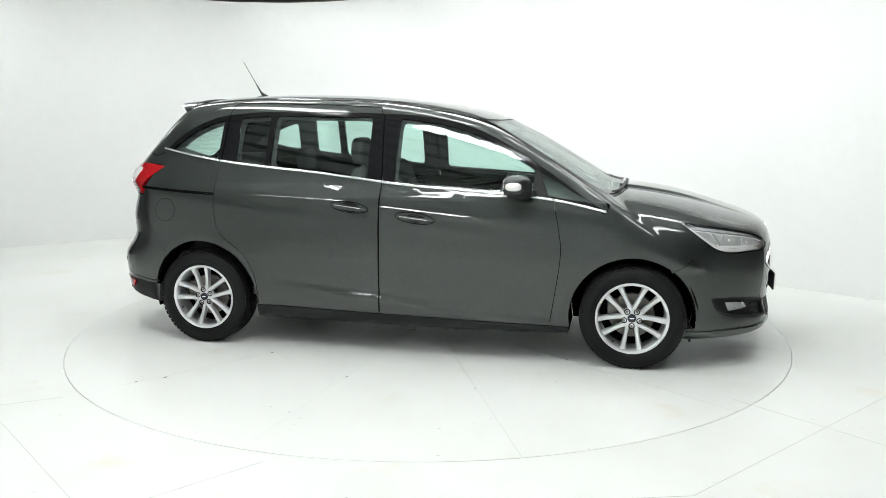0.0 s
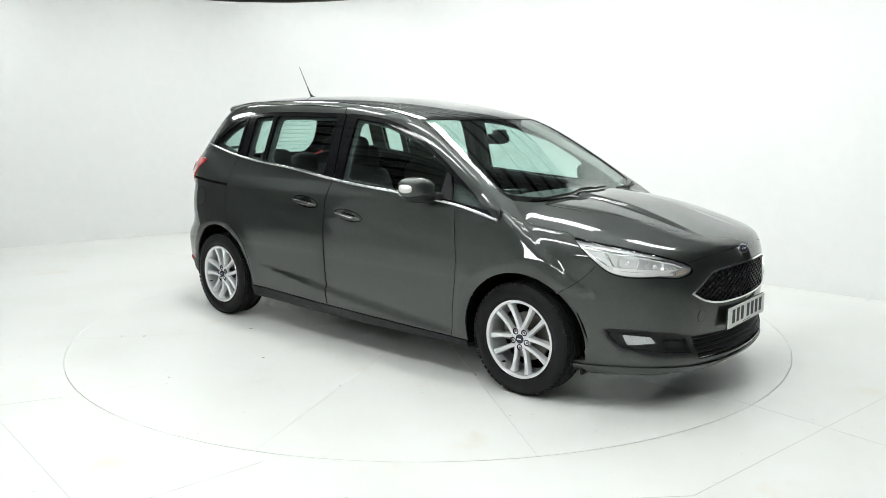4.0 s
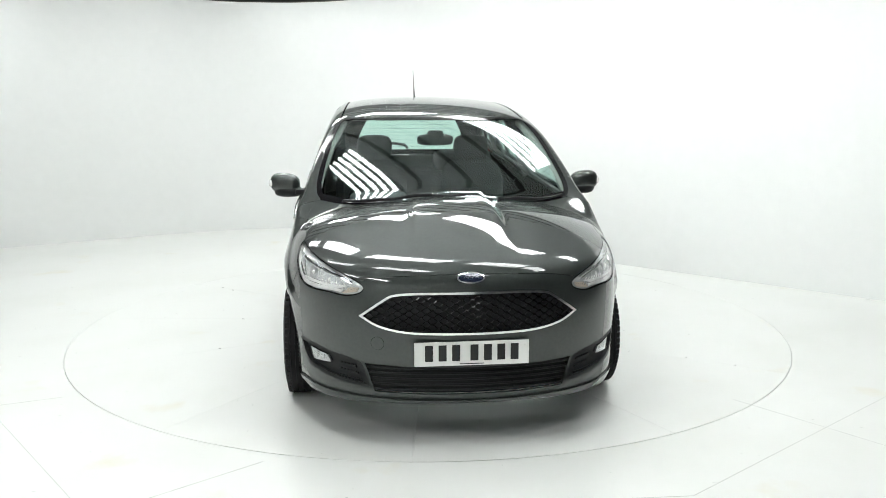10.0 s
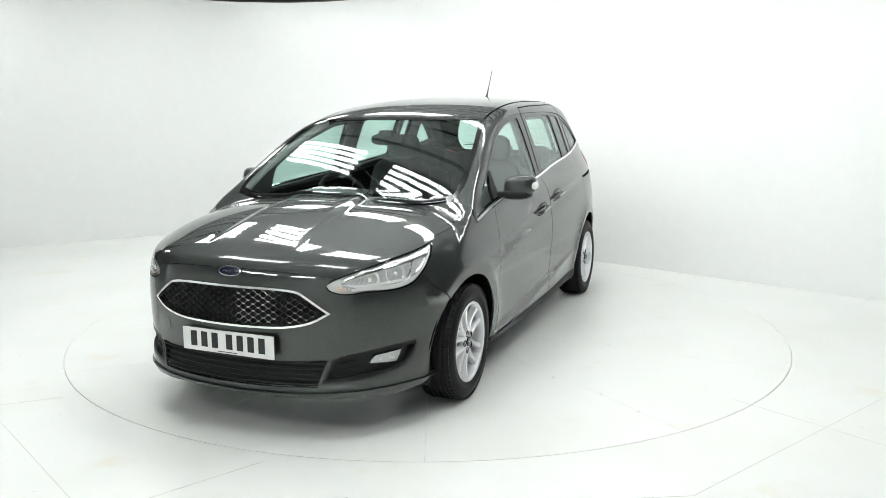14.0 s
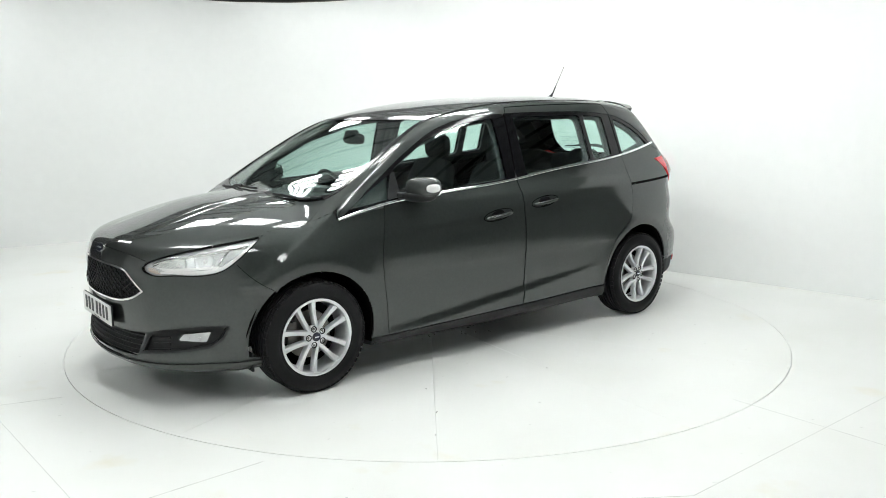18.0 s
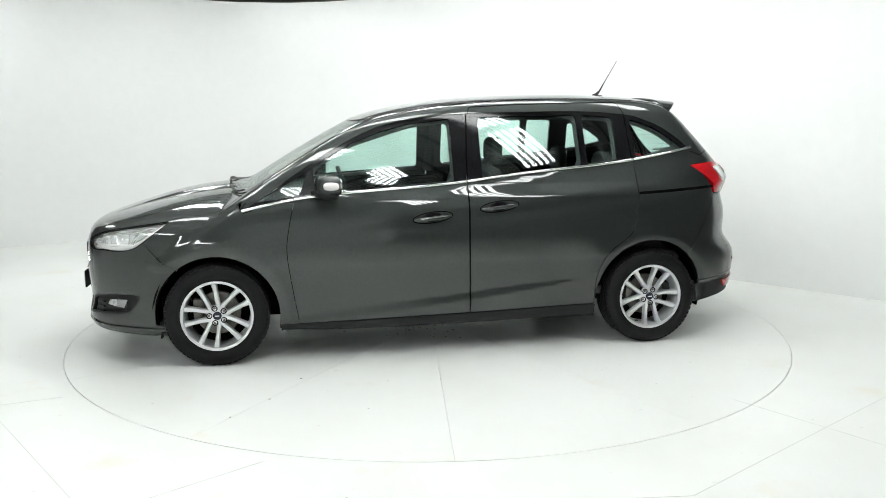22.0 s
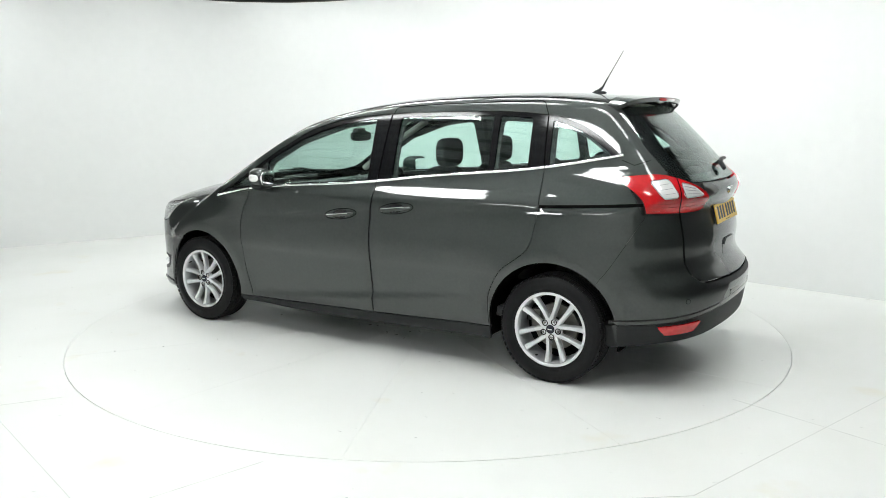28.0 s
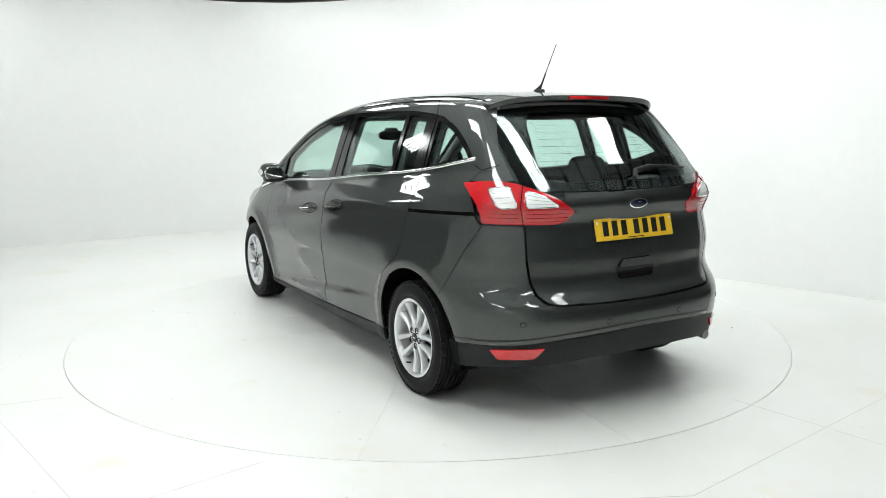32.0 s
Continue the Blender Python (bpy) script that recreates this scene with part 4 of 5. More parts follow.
# ---------- tail details ----------
def spoiler():
    bm = bmesh.new()
    rows = []
    for j in range(9):
        t = j / 8
        row = []
        for i in range(33):
            s = -1 + i / 16
            y = s * 0.565
            back = 1.758 - 0.060 * abs(s) ** 2 - 0.055 * abs(s) ** 8
            x = -1.58 - (back - 1.58) * t
            z = float(roof_z(x)) - 0.07 * y ** 2 - 0.16 * y ** 4 + 0.004 + 0.005 * t - 0.030 * abs(s) ** 10
            row.append((x, y, z))
        rows.append(row)
    top = [[bm.verts.new(q) for q in r] for r in rows]
    low = [[bm.verts.new((q[0] + 0.012 * (j == 8), q[1], q[2] - 0.010 - 0.018 * math.sin(math.pi * min(j / 8, 0.85)) - 0.008 * (j == 8))) for q in r] for j, r in enumerate(rows)]
    for a, sign in ((top, 1), (low, -1)):
        for j in range(8):
            for i in range(32):
                q = (a[j][i], a[j][i + 1], a[j + 1][i + 1], a[j + 1][i])
                bm.faces.new(q if sign > 0 else q[::-1])
    edge_t = top[0] + [r[-1] for r in top[1:]] + top[-1][::-1][1:] + [r[0] for r in top[1:-1]][::-1]
    edge_l = low[0] + [r[-1] for r in low[1:]] + low[-1][::-1][1:] + [r[0] for r in low[1:-1]][::-1]
    for k in range(len(edge_t)):
        n = (k + 1) % len(edge_t)
        bm.faces.new((edge_t[n], edge_t[k], edge_l[k], edge_l[n]))
    bmesh.ops.recalc_face_normals(bm, faces=bm.faces)
    sp = part("roof_spoiler", bm, PAINT, car, "dark grey roof spoiler")
    bm = bmesh.new()
    box(bm, (-1.753, 0, 1.594), (0.016, 0.27, 0.017), 0.004)
    part("brake_light", bm, REDLENS, sp, "red high brake light")


spoiler()
glass_loop = halves_u(gate_glass + [(0.6, 1.555), (0.3, 1.56), (0.0, 1.562)])[:-1]
glass_loop = [q for i, q in enumerate(glass_loop) if i == 0 or math.hypot(q[0] - glass_loop[i - 1][0], q[1] - glass_loop[i - 1][1]) > 1e-4]
hole = rounded([(-0.50, 1.185), (0.50, 1.185), (0.575, 1.28), (0.60, 1.40), (0.60, 1.53), (-0.60, 1.53), (-0.60, 1.40), (-0.575, 1.28)], 0.04)
panel("rear_screen_border", glass_loop, "stern", BLACK, g, "black rear screen border", lift=-0.008, thick=0.006, step=0.05, holes=(hole,))
for f in (False, True):
    panel("corner_trim", [(0.36, 0.80), (1.02, 0.80), (1.02, 1.22), (0.75, 1.225), (0.50, 1.165), (0.36, 1.13)], "stern", TRIM, car, lift=-0.05, thick=0.012, flip=f, step=0.06)
for k in range(9):
    z0 = 1.215 + 0.035 * k
    bm = bmesh.new()
    tube(bm, skin([(u, z0) for u in np.linspace(-0.52, 0.52, 17)], "stern", -0.010), 0.0007, 4)
    part("heater_wire", bm, SEAM, g)
for f in (False, True):
    tl = [o for o in car.children if o.name.startswith("tail_light")][1 if f else 0]
    for q in ([(0.778, 1.152), (0.676, 1.163), (0.634, 1.068), (0.722, 1.062)], [(0.606, 1.144), (0.522, 1.119), (0.446, 1.070), (0.600, 1.066)]):
        panel("reversing_lens", rounded(q, 0.022), "stern", WHITELENS, tl, "clear white lens", lift=0.0058, thick=0.006, flip=f, step=0.02)
    stripe("lamp_gap", [(0.618, 1.165), (0.624, 1.07), (0.612, 0.982)], 0.004, "stern", SEAM, tl, 0.0072, 0.003, f)
    for k, zz in enumerate((1.056, 1.036, 1.016, 0.997)):
        stripe("lamp_rib", [(0.795, zz), (0.635, zz)], 0.004, "stern", REDLENS, tl, 0.0075, 0.004, f)
        stripe("lamp_rib", [(0.600, zz), (0.415 - 0.01 * abs(k - 1), zz)], 0.004, "stern", REDLENS, tl, 0.0075, 0.004, f)
    for q in ([(0.778, 1.152), (0.676, 1.163), (0.634, 1.068), (0.722, 1.062)], [(0.606, 1.144), (0.522, 1.119), (0.446, 1.070), (0.600, 1.066)]):
        bm = bmesh.new()
        ring = rounded(q, 0.022)
        tube(bm, skin(ring + ring[:1], "stern", 0.008, f), 0.0026, 6)
        part("lens_bezel", bm, CHROME, tl)
        for t in (0.25, 0.5, 0.75):
            a0 = (q[0][0] * (1 - t) + q[3][0] * t - 0.012, q[0][1] * (1 - t) + q[3][1] * t)
            b0 = (q[1][0] * (1 - t) + q[2][0] * t + 0.012, q[1][1] * (1 - t) + q[2][1] * t)
            stripe("lens_flute", [a0, b0], 0.002, "stern", REFLECTOR, tl, 0.0075, 0.003, f)
    panel("rear_reflector", rounded([(0.748, 0.378), (0.512, 0.397), (0.556, 0.343), (0.71, 0.330)], 0.010), "stern", REDLENS, car, "red rear reflector", lift=0.006, thick=0.012, flip=f, step=0.02)
    for u, zz in ((0.605, 0.514), (0.215, 0.505)):
        panel("parking_sensor", oval(u, zz, 0.011, 0.011, 14), "stern", PAINT, car, lift=0.0016, thick=0.006, flip=f, step=0.01)
        panel("sensor_gap", oval(u, zz, 0.0135, 0.0135, 14), "stern", SEAM, car, lift=0.0008, thick=0.004, flip=f, step=0.01)
    # flat black stripe paints in the dark shade line of the bumper's step crease
    stripe("crease_shade", [(0.95, 0.400), (0.664, 0.430), (0.43, 0.462), (0.15, 0.482), (0.0, 0.485)], 0.010, "stern", BLACK, car, 0.0008, 0.004, f)
panel("rear_badge", oval(0, 1.068, 0.058, 0.0235), "stern", CHROME, car, "oval blue badge with chrome rim", lift=0.006, thick=0.014)
panel("badge_field", oval(0, 1.068, 0.051, 0.018), "stern", BLUE, car, lift=0.0085, thick=0.01)
handle = panel("tailgate_handle", rounded([(-0.115, 0.69), (0.115, 0.69), (0.125, 0.755), (0.10, 0.795), (-0.10, 0.795), (-0.125, 0.755)], 0.02), "stern", BLACK, car, "black tailgate handle recess", lift=0.0015, thick=0.01, step=0.03)
panel("handle_lip", rounded([(-0.118, 0.752), (0.118, 0.752), (0.098, 0.792), (-0.098, 0.792)], 0.015), "stern", PAINT, handle, lift=0.010, thick=0.012, step=0.03)
bm = bmesh.new()
tube(bm, skin([(-u / 0.95, zz) for u, zz in ((0.015, 1.172), (0.05, 1.205), (0.16, 1.222), (0.28, 1.222), (0.36, 1.218))], "stern", 0.026), [0.013, 0.015, 0.013, 0.010, 0.006], 8)
wiper = part("rear_wiper", bm, PLASTIC, car, "black rear wiper arm")
bm = bmesh.new()
tube(bm, skin([(-u, 1.215 + 0.01 * math.sin(u * 6)) for u in np.linspace(0.10, 0.50, 10)], "stern", 0.012), 0.006, 6)
part("wiper_blade", bm, PLASTIC, wiper)
panel("shelf_pad", halves_u([(0.0, 0.588), (0.30, 0.592), (0.47, 0.595), (0.48, 0.566), (0.27, 0.557), (0.0, 0.556)])[:-1], "stern", PLASTIC, car, "black bumper step pad", lift=0.0012, thick=0.008)
bm = bmesh.new()
tube(bm, [(-1.75, -0.50, 0.30), (-2.06, -0.56, 0.305), (-2.135, -0.56, 0.298)], 0.024, 14)
part("exhaust_pipe", bm, STEEL, car, "dull steel exhaust pipe")

# ---------- wheel housings and underside ----------
def housing(cx, cz, r, sy):
    bm = bmesh.new()
    rows = []
    for i in range(25):
        a = radians(-14 + 208 * i / 24)
        x, z = cx + r * math.cos(a), cz + r * math.sin(a)
        x2, z2 = cx + (r + 0.012) * math.cos(a), cz + (r + 0.012) * math.sin(a)
        w = float(half_width(np.array(x), np.array(max(z, 0.2)))) - 0.022
        rows.append([bm.verts.new((x, sy * w, z)), bm.verts.new((x, sy * 0.50, z)), bm.verts.new((x2, sy * 0.49, z2)), bm.verts.new((x2, sy * w, z2))])
    for u, v in zip(rows, rows[1:]):
        for k in range(4):
            bm.faces.new((u[k], v[k], v[(k + 1) % 4], u[(k + 1) % 4]))
    c = [bm.verts.new((cx + 0.99 * r * math.cos(radians(-14 + 208 * i / 24)), sy * 0.51, cz + 0.99 * r * math.sin(radians(-14 + 208 * i / 24)))) for i in range(25)]
    bm.faces.new(c)
    bmesh.ops.recalc_face_normals(bm, faces=bm.faces)
    part("wheel_housing", bm, SEAM, car, "black wheel housing liner")


for sy in (1, -1):
    housing(*ARCH_F[:2], ARCH_F[2] + 0.006, sy)
    housing(*ARCH_R[:2], ARCH_R[2] + 0.006, sy)
    bm = bmesh.new()
    box(bm, (1.735, sy * 0.70, 0.215), (0.012, 0.20, 0.10), 0.003)
    part("mud_flap", bm, PLASTIC, car, "black air deflector")

# ---------- cabin ----------
def seat(x, y, floor, w, back, head, lean=18):
    s = new("seat")
    s.parent = car
    s.matrix_basis = pose(x, y, floor)
    tagged(s, "dark cloth seat with head restraint")
    bm = bmesh.new()
    blob(bm, (0, 0, 0.10), (0.50, w, 0.20), 0.45, 16)
    part("cushion", bm, CLOTH, s)
    bm = bmesh.new()
    blob(bm, (0, 0, 0), (0.15, w * 0.96, back), 0.45, 18)
    bmesh.ops.transform(bm, matrix=pose(-0.24 - 0.5 * back * math.sin(radians(lean)), 0, 0.12 + 0.5 * back * math.cos(radians(lean)), 0, -lean, 0), verts=bm.verts)
    part("backrest", bm, CLOTH, s)
    top = (-0.24 - (back + 0.02) * math.sin(radians(lean)), 0.12 + (back - 0.02) * math.cos(radians(lean)))
    if head:
        bm = bmesh.new()
        blob(bm, (top[0] - 0.01, 0, top[1] + 0.115), (0.10, 0.27, 0.19), 0.6, 16)
        part("head_restraint", bm, CLOTH, s)
        bm = bmesh.new()
        for yy in (-0.06, 0.06):
            tube(bm, [(top[0] + 0.02, yy, top[1] - 0.06), (top[0] - 0.005, yy, top[1] + 0.08)], 0.006, 6)
        part("restraint_post", bm, CHROME, s)


for y in (-0.37, 0.37):
    seat(0.02, y, 0.44, 0.50, 0.64, True)
for y in (-0.48, 0.0, 0.48):
    seat(-0.80, y, 0.40, 0.44, 0.56, abs(y) > 0.1, 14)
for y in (-0.34, 0.34):
    seat(-1.50, y, 0.48, 0.48, 0.40, True, 14)
bm = bmesh.new()
box(bm, (0.92, 0, 0.86), (0.50, 1.46, 0.26), 0.07, segs=4)
box(bm, (0.72, 0, 0.70), (0.25, 0.30, 0.40), 0.05)
dash = part("dashboard", bm, TRIM, car, "dark grey dashboard")
bm = bmesh.new()
box(bm, (0.74, -0.37, 0.985), (0.22, 0.36, 0.08), 0.03, segs=3)
part("instrument_hood", bm, TRIM, dash)
bm = bmesh.new()
box(bm, (0.70, 0, 0.97), (0.10, 0.24, 0.10), 0.02)
part("centre_display", bm, BLACK, dash)
bm = bmesh.new()
n_ring = []
for k in range(33):
    a = 2 * math.pi * k / 32
    n_ring.append((0.07 * math.sin(a), 0.185 * math.cos(a), 0.172 * math.sin(a)))
tube(bm, n_ring, 0.015, 8, False)
box(bm, (0.02, 0, -0.01), (0.05, 0.14, 0.10), 0.02)
box(bm, (0.02, 0, -0.005), (0.02, 0.34, 0.03), 0.008)
bmesh.ops.translate(bm, verts=bm.verts, vec=(0.52, -0.37, 0.945))
part("steering_wheel", bm, PLASTIC, car, "black steering wheel")
bm = bmesh.new()
blob(bm, (0.575, 0, 1.350), (0.05, 0.235, 0.075), 0.6, 18)
box(bm, (0.59, 0, 1.385), (0.06, 0.10, 0.05), 0.015)
part("interior_mirror", bm, PLASTIC, car, "black interior mirror")
bm = bmesh.new()
box(bm, (-0.45, 0, 0.35), (2.9, 1.56, 0.06), 0.01)
box(bm, (-1.82, 0, 0.55), (0.5, 1.3, 0.06), 0.01)
part("cabin_floor", bm, CLOTH, car, "dark cabin carpet")
liner = panel("headlining", [(q[0], q[1]) for q in halves([(0.42, 0.0), (0.40, 0.35), (0.33, 0.54), (-0.3, 0.53), (-0.9, 0.52), (-1.4, 0.50), (-1.58, 0.46), (-1.60, 0.0)])], "top", LINER, car, "pale grey headlining", lift=-0.035, thick=0.012, step=0.08)
for f in (False, True):
    bm = bmesh.new()
    tube(bm, [(0.36, (-1 if f else 1) * 0.585, 1.455), (0.62, (-1 if f else 1) * 0.655, 1.33), (0.92, (-1 if f else 1) * 0.715, 1.165), (1.10, (-1 if f else 1) * 0.74, 1.05)], 0.026, 8)
    part("screen_pillar_trim", bm, LINER, car, "pale pillar trim")
    bm = bmesh.new()
    tube(bm, [(-0.17, (-1 if f else 1) * 0.775, 1.07), (-0.18, (-1 if f else 1) * 0.615, 1.50)], 0.045, 8)
    part("door_pillar_trim", bm, TRIM, car)


# ---------- the studio ----------
def slab(name, loop, z0, z1, material, label="", parent=None):
    bm = bmesh.new()
    lo = [bm.verts.new((x, y, z0)) for x, y in loop]
    hi = [bm.verts.new((x, y, z1)) for x, y in loop]
    bm.faces.new(hi)
    bm.faces.new(lo[::-1])
    for i in range(len(loop)):
        j = (i + 1) % len(loop)
        bm.faces.new((lo[i], lo[j], hi[j], hi[i]))
    bmesh.ops.recalc_face_normals(bm, faces=bm.faces)
    return part(name, bm, material, parent, label, smooth=False)


RING = 2.482


def studio_edge(a):
    """Distance from the turntable's middle to the edge of the white floor."""
    c, d = math.cos(a), math.sin(a)
    return min((4.9 if c > 0 else 7.35) / max(abs(c), 1e-6), (6.2 if d > 0 else 7.35) / max(abs(d), 1e-6))


def floor_ring(r0, r1, n=160):
    """A flat ring of floor between two outlines given by angle."""
    bm = bmesh.new()
    rows = []
    for k in range(n):
        a = 2 * math.pi * k / n
        rows.append([bm.verts.new((r * math.cos(a), r * math.sin(a), z)) for r, z in ((r0(a), -0.15), (r0(a), -0.003), (r0(a) + 0.002, 0.0), (r1(a), 0.0), (r1(a), -0.15))])
    for k in range(n):
        u, v = rows[k], rows[(k + 1) % n]
        for i in range(5):
            bm.faces.new((u[i], v[i], v[(i + 1) % 5], u[(i + 1) % 5]))
    bmesh.ops.recalc_face_normals(bm, faces=bm.faces)
    return bm


floor = tagged(part("floor", floor_ring(lambda a: RING + 0.001, studio_edge), FLOORWHITE, smooth=False), "white painted studio floor with fine joints", "floor", kind="structure")
tagged(part("floor_hall", floor_ring(studio_edge, lambda a: 16.0), HALLGREY, smooth=False), "bare grey hall floor round the studio", "floor", kind="structure")
table = new("turntable")
tagged(table, "round white turntable of wedge boards flush with the studio floor", "turntable")
for k in range(12):
    a0, a1 = radians(23 + 30 * k), radians(53 + 30 * k)
    mid = (a0 + a1) / 2
    shift = Vector((math.cos(mid), math.sin(mid))) * 0.0025
    ring = [(shift.x, shift.y)] + [(shift.x + (RING - 0.005) * math.cos(a0 + (a1 - a0) * i / 16), shift.y + (RING - 0.005) * math.sin(a0 + (a1 - a0) * i / 16)) for i in range(17)]
    slab("wedge_board", ring, -0.05, 0.0, FLOORWHITE, "", table)
rng = random.Random(7)
bm = bmesh.new()
for k in range(112):
    if k < 90:
        a, d = rng.gauss(0.6, 0.9), abs(rng.gauss(0.25, 0.16))
    else:
        a, d = radians(23 + 30 * rng.randrange(12)) + rng.gauss(0, 0.01), rng.uniform(0.3, 2.4)
    w = rng.uniform(0.003, 0.011)
    box(bm, (d * math.cos(a), d * math.sin(a), 0.001), (w * rng.uniform(1, 3), w * 0.6, 0.003), turn=Matrix.Rotation(a + rng.gauss(0, 0.8), 3, "Z"))
tagged(part("paint_crumbs", bm, CRUMB, table, "loose dark crumbs of chipped paint", smooth=False), kind="stuff")
bm = bmesh.new()
box(bm, (0, 0, -0.2), (6, 6, 0.06))
tagged(part("turntable_pit", bm, SEAM, smooth=False), "dark pit under the turntable", "pit", kind="structure")


def floor_joint(a, b, w=0.004, dark=None):
    """A fine open joint between the floor's boards."""
    a, b = Vector(a), Vector(b)
    d = (b - a).normalized()
    n = Vector((-d.y, d.x)) * w / 2
    slab("floor_joint", [tuple(a - n), tuple(b - n), tuple(b + n), tuple(a + n)], -0.01, 0.0006, dark or JOINT, "", floor)
# walls: two straight runs meeting in a wide rounded corner behind the car
def wall_line():
    pts = [(-5.5, 3.02), (-5.0, 3.35), (-3.4, 4.40)]
    pts += [tuple(q) for q in soft([(-3.4, 4.40), (-2.4, 4.85), (-1.4, 4.85), (-0.5, 4.35), (0.3, 3.68)], 6)[1:]]
    pts += [(2.82, 1.33), (4.15, 0.07)]
    return pts


WALL_H = 2.945
line = wall_line()
inner, outer = [np.array(q) for q in line], []
c0 = np.array((0.0, -2.0))
for q in inner:
    outer.append(q + (q - c0) / np.linalg.norm(q - c0) * 0.12)
bm = bmesh.new()
ring = []
for q, o in zip(inner, outer):
    ring.append([bm.verts.new((*q, 0.0)), bm.verts.new((*q, WALL_H)), bm.verts.new((*o, WALL_H)), bm.verts.new((*o, 0.0))])
for u, v in zip(ring, ring[1:]):
    for k in range(4):
        bm.faces.new((u[k], v[k], v[(k + 1) % 4], u[(k + 1) % 4]))
bm.faces.new(ring[0])
bm.faces.new(ring[-1][::-1])
bmesh.ops.recalc_face_normals(bm, faces=bm.faces)
tagged(part("wall_back", bm, WALLWHITE), "white seamless studio wall with rounded corner", "wall", kind="structure")
# the hall round the studio
for nm, c, sz in (("wall_north", (0, 9.2, 2.5), (22, 0.2, 5.2)), ("wall_east", (10.6, -0.5, 2.5), (0.2, 19.2, 5.2)), ("wall_south", (0, -10.0, 2.5), (22, 0.2, 5.2)), ("wall_west", (-10.6, -0.5, 2.5), (0.2, 19.2, 5.2))):
    bm = bmesh.new()
    box(bm, c, sz)
    tagged(part(nm, bm, HALLGREY, smooth=False), "plain grey hall wall", "wall", kind="structure")
bm = bmesh.new()
box(bm, (-2.95, -7.5, 1.9), (8.9, 0.2, 3.8))
box(bm, (-7.5, -4.1, 1.9), (0.2, 7.0, 3.8))
tagged(part("wall_front", bm, WALLWHITE, smooth=False), "white studio wall behind the camera", "wall", kind="structure")
bm = bmesh.new()
slant = Matrix.Rotation(radians(-47), 3, "Z")
for q0, q1, m in ((-15.0, -1.2, 0), (-1.2, 0.25, 1), (0.25, 15.0, 0)):
    q = (q0 + q1) / 2
    first = len(bm.faces)
    box(bm, (0.731 * q, 0.682 * q - 0.5, 5.20), (30, q1 - q0, 0.1), turn=slant)
    bm.faces.ensure_lookup_table()
    for f in bm.faces[first:]:
        f.material_index = m
for k in range(-19, 20):
    q = 0.62 * k
    first = len(bm.faces)
    box(bm, (0.731 * q, 0.682 * q - 0.5, 5.115), (max(6.0, 26 - 1.2 * abs(q)), 0.045, 0.08), turn=slant)
    bm.faces.ensure_lookup_table()
    for f in bm.faces[first:]:
        f.material_index = 1
tagged(part("ceiling", bm, [CEILGREY, DARKSTEEL], smooth=False), "pale grey hall ceiling with dark purlins", "ceiling", kind="structure")


def light_bank(x, y, z, length, turn, tubes=5, pitch=0.16):
    """A batten of bare tubes hung under the ceiling."""
    b = new("light_bank")
    b.matrix_basis = pose(x, y, z, 0, 0, turn)
    tagged(b, "out-of-view hanging bank of bright fluorescent tubes", "ceiling light", "light banks")
    bm = bmesh.new()
    for xx in (-0.4 * length, 0.4 * length):
        box(bm, (xx, 0, 0.085), (0.06, tubes * pitch + 0.06, 0.04), 0.006)
    for k in range(tubes):
        box(bm, (0, (k - (tubes - 1) / 2) * pitch, 0.045), (length + 0.06, 0.030, 0.03), 0.004)
    part("housing", bm, WHITEMETAL, b)
    for xx in (-0.4 * length, 0.4 * length):
        bm = bmesh.new()
        tube(bm, [(xx, 0, 0.10), (xx, 0, 1.905)], 0.006, 6)
        part("hanger_rod", bm, WHITEMETAL, b)
    for k in range(tubes):
        bm = bmesh.new()
        yy = (k - (tubes - 1) / 2) * pitch
        tube(bm, [(-length / 2, yy, 0), (length / 2, yy, 0)], 0.021, 10)
        part("tube", bm, LIGHT, b, "lit white tube")


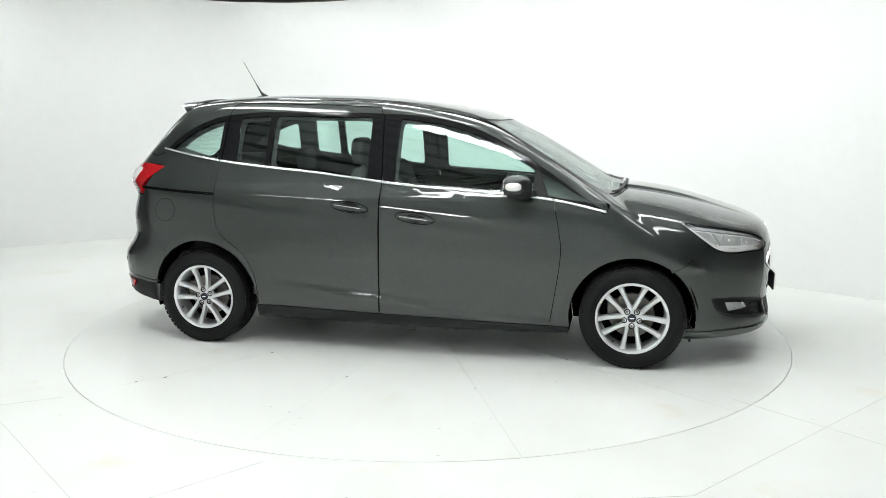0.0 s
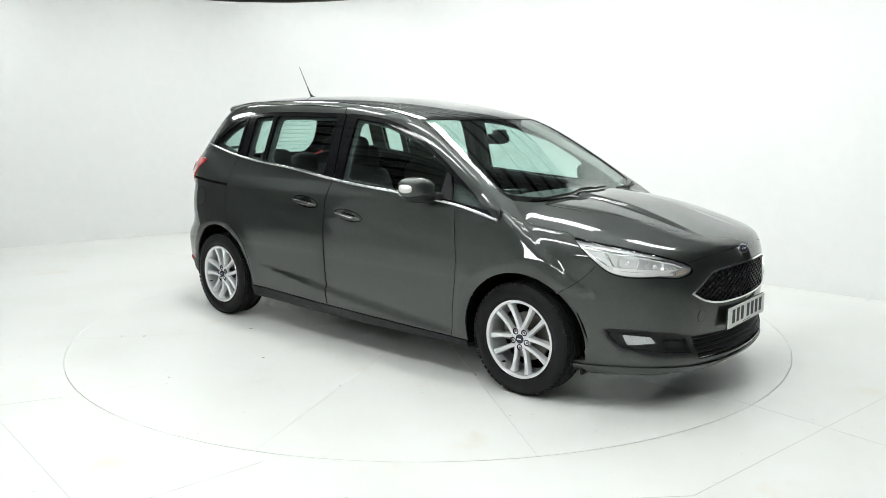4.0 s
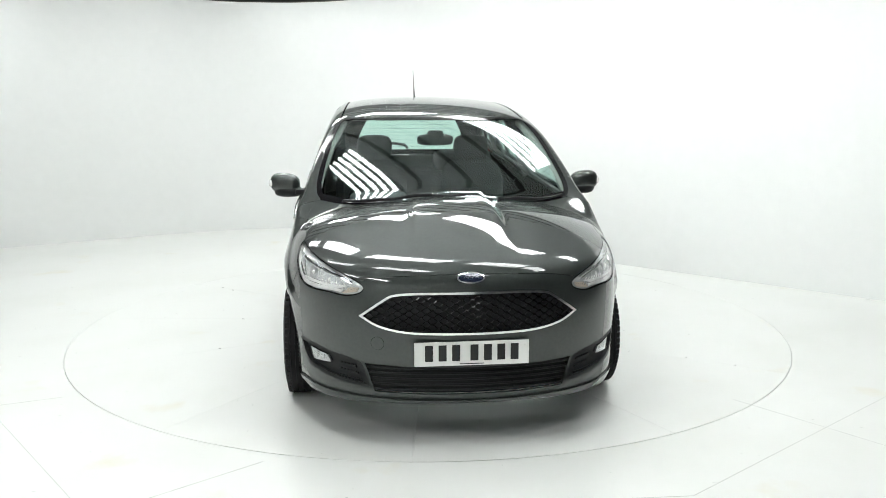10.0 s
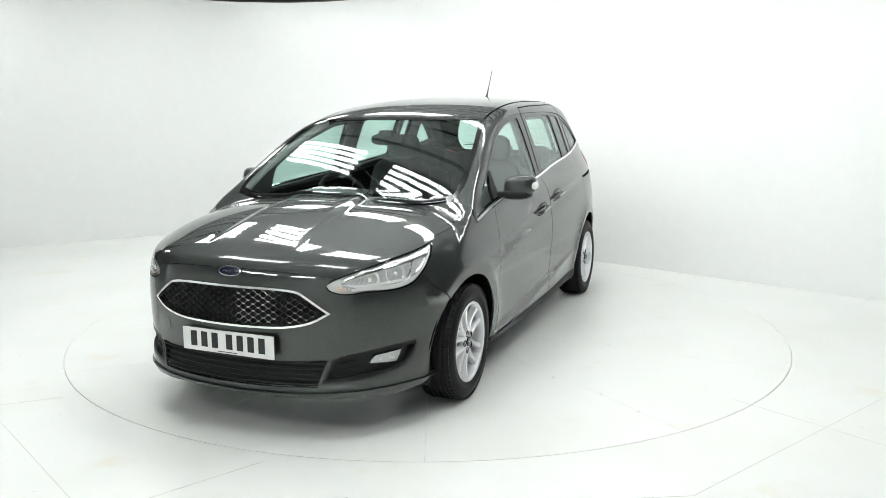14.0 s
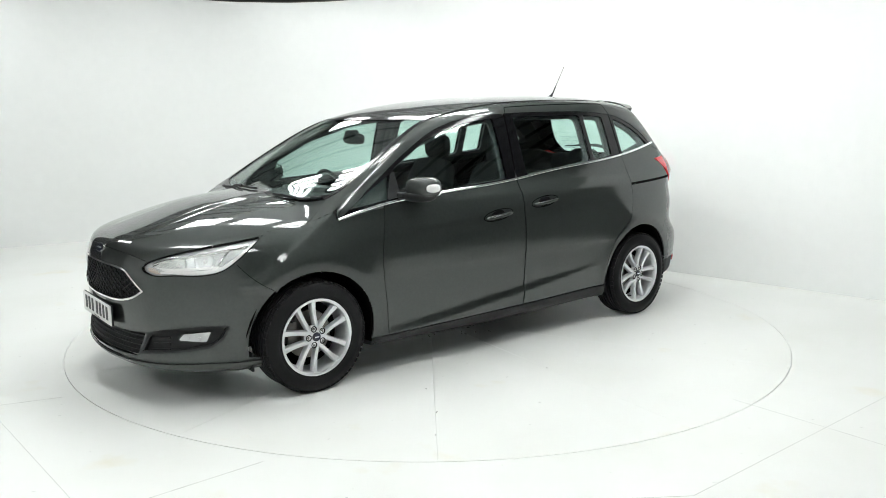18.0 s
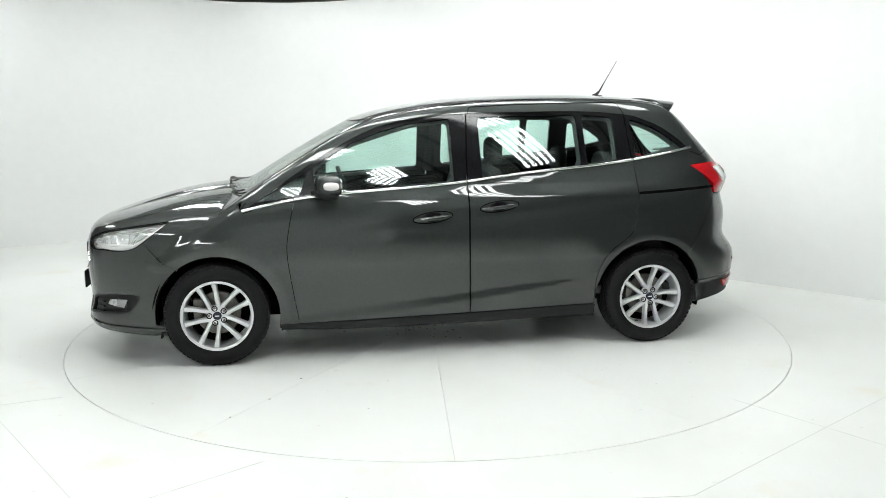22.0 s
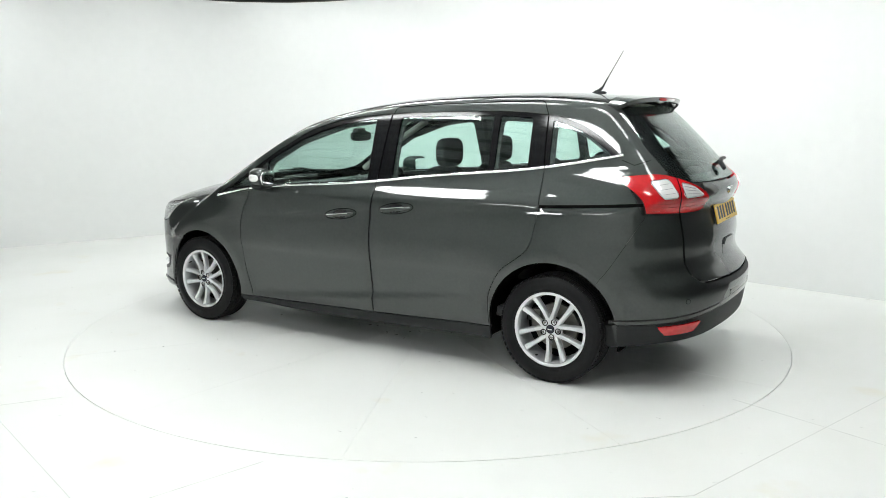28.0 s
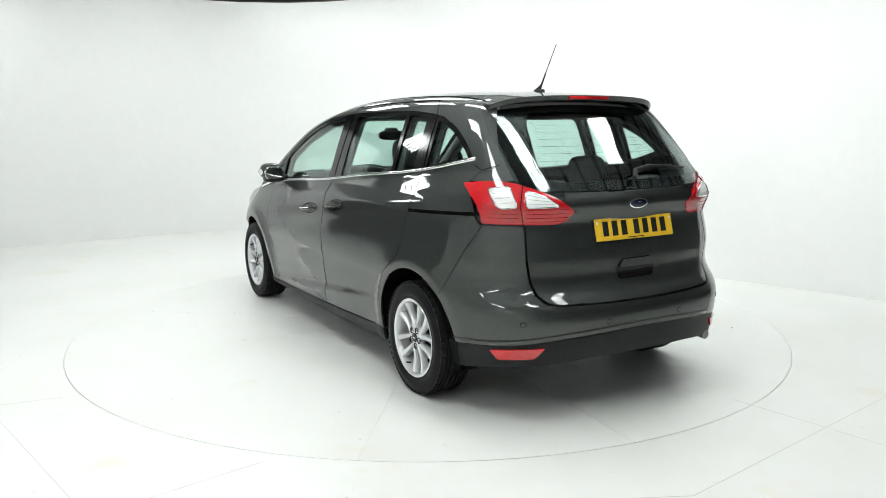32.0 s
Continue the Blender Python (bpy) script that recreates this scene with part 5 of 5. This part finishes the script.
# rows of banks run aslant over the turntable: distance across the rows, start and end along them
# first three and the -5.7 pair are unseen fill, added to brighten the walls
for across, r0, r1 in ((-0.62, -4.1, -2.8), (1.12, -4.1, -3.3), (-2.3, -5.7, -4.4), (-0.62, -2.25, -1.1), (-0.66, -0.60, 0.95), (-0.60, 1.40, 2.72), (-0.60, 2.98, 4.2),
                       (1.12, -2.5, -1.2), (1.08, -0.75, 0.85), (1.25, 1.35, 2.62), (-2.3, -1.4, 0.1), (-2.3, 0.9, 2.3), (-2.3, 3.24, 4.23), (-5.7, 1.8, 3.2), (-5.7, -0.2, 1.2)):
    r = (r0 + r1) / 2
    light_bank(0.731 * across + 0.682 * r, 0.682 * across - 0.731 * r, 3.25, r1 - r0, -47, 5, 0.080)

for a, b in (((-2.45, -1.62), (-1.30, -2.95)), ((-2.60, -1.87), (-2.0, -1.62)), ((-0.74, -2.46), (-1.6, -3.2)), ((1.05, -2.82), (3.6, -0.82)), ((1.62, -1.74), (2.30, -2.62)), ((-6, -0.4), (-2.6, -1.87)), ((-4.2, 0.6), (-2.45, -1.62)), ((-1.30, -2.95), (-0.6, -3.8)), ((2.30, -2.62), (3.2, -3.6)), ((-0.3, -2.9), (1.05, -2.82))):
    floor_joint(a, b, 0.0022, JOINT)


# bracket on the wall's top edge, and a cable box at the wall's foot
bm = bmesh.new()
box(bm, (0, 0, 0), (0.16, 0.10, 0.05), 0.006)
box(bm, (0.07, 0, 0.05), (0.02, 0.10, 0.12), 0.003)
ob = tagged(part("lamp_bracket", bm, WHITEMETAL), "small white metal bracket on the wall's top edge", "bracket")
ob.matrix_basis = pose(-0.42, 4.20, 2.950, 0, 0, -38)


def motions():
    heading = spline(TURN_T, TURN_A)
    rows_car, rows_table = [], []
    for i in range(33):
        a = float(heading(i))
        c, s = math.cos(radians(a)), math.sin(radians(a))
        rows_car.append((i, pose(0.0536 * c + 0.0185 * s, 0.0536 * s - 0.0185 * c, 0, 0, 0, a)))
        rows_table.append((i, pose(0, 0, 0, 0, 0, a)))
    walk(car, rows_car)
    walk(table, rows_table)


motions()
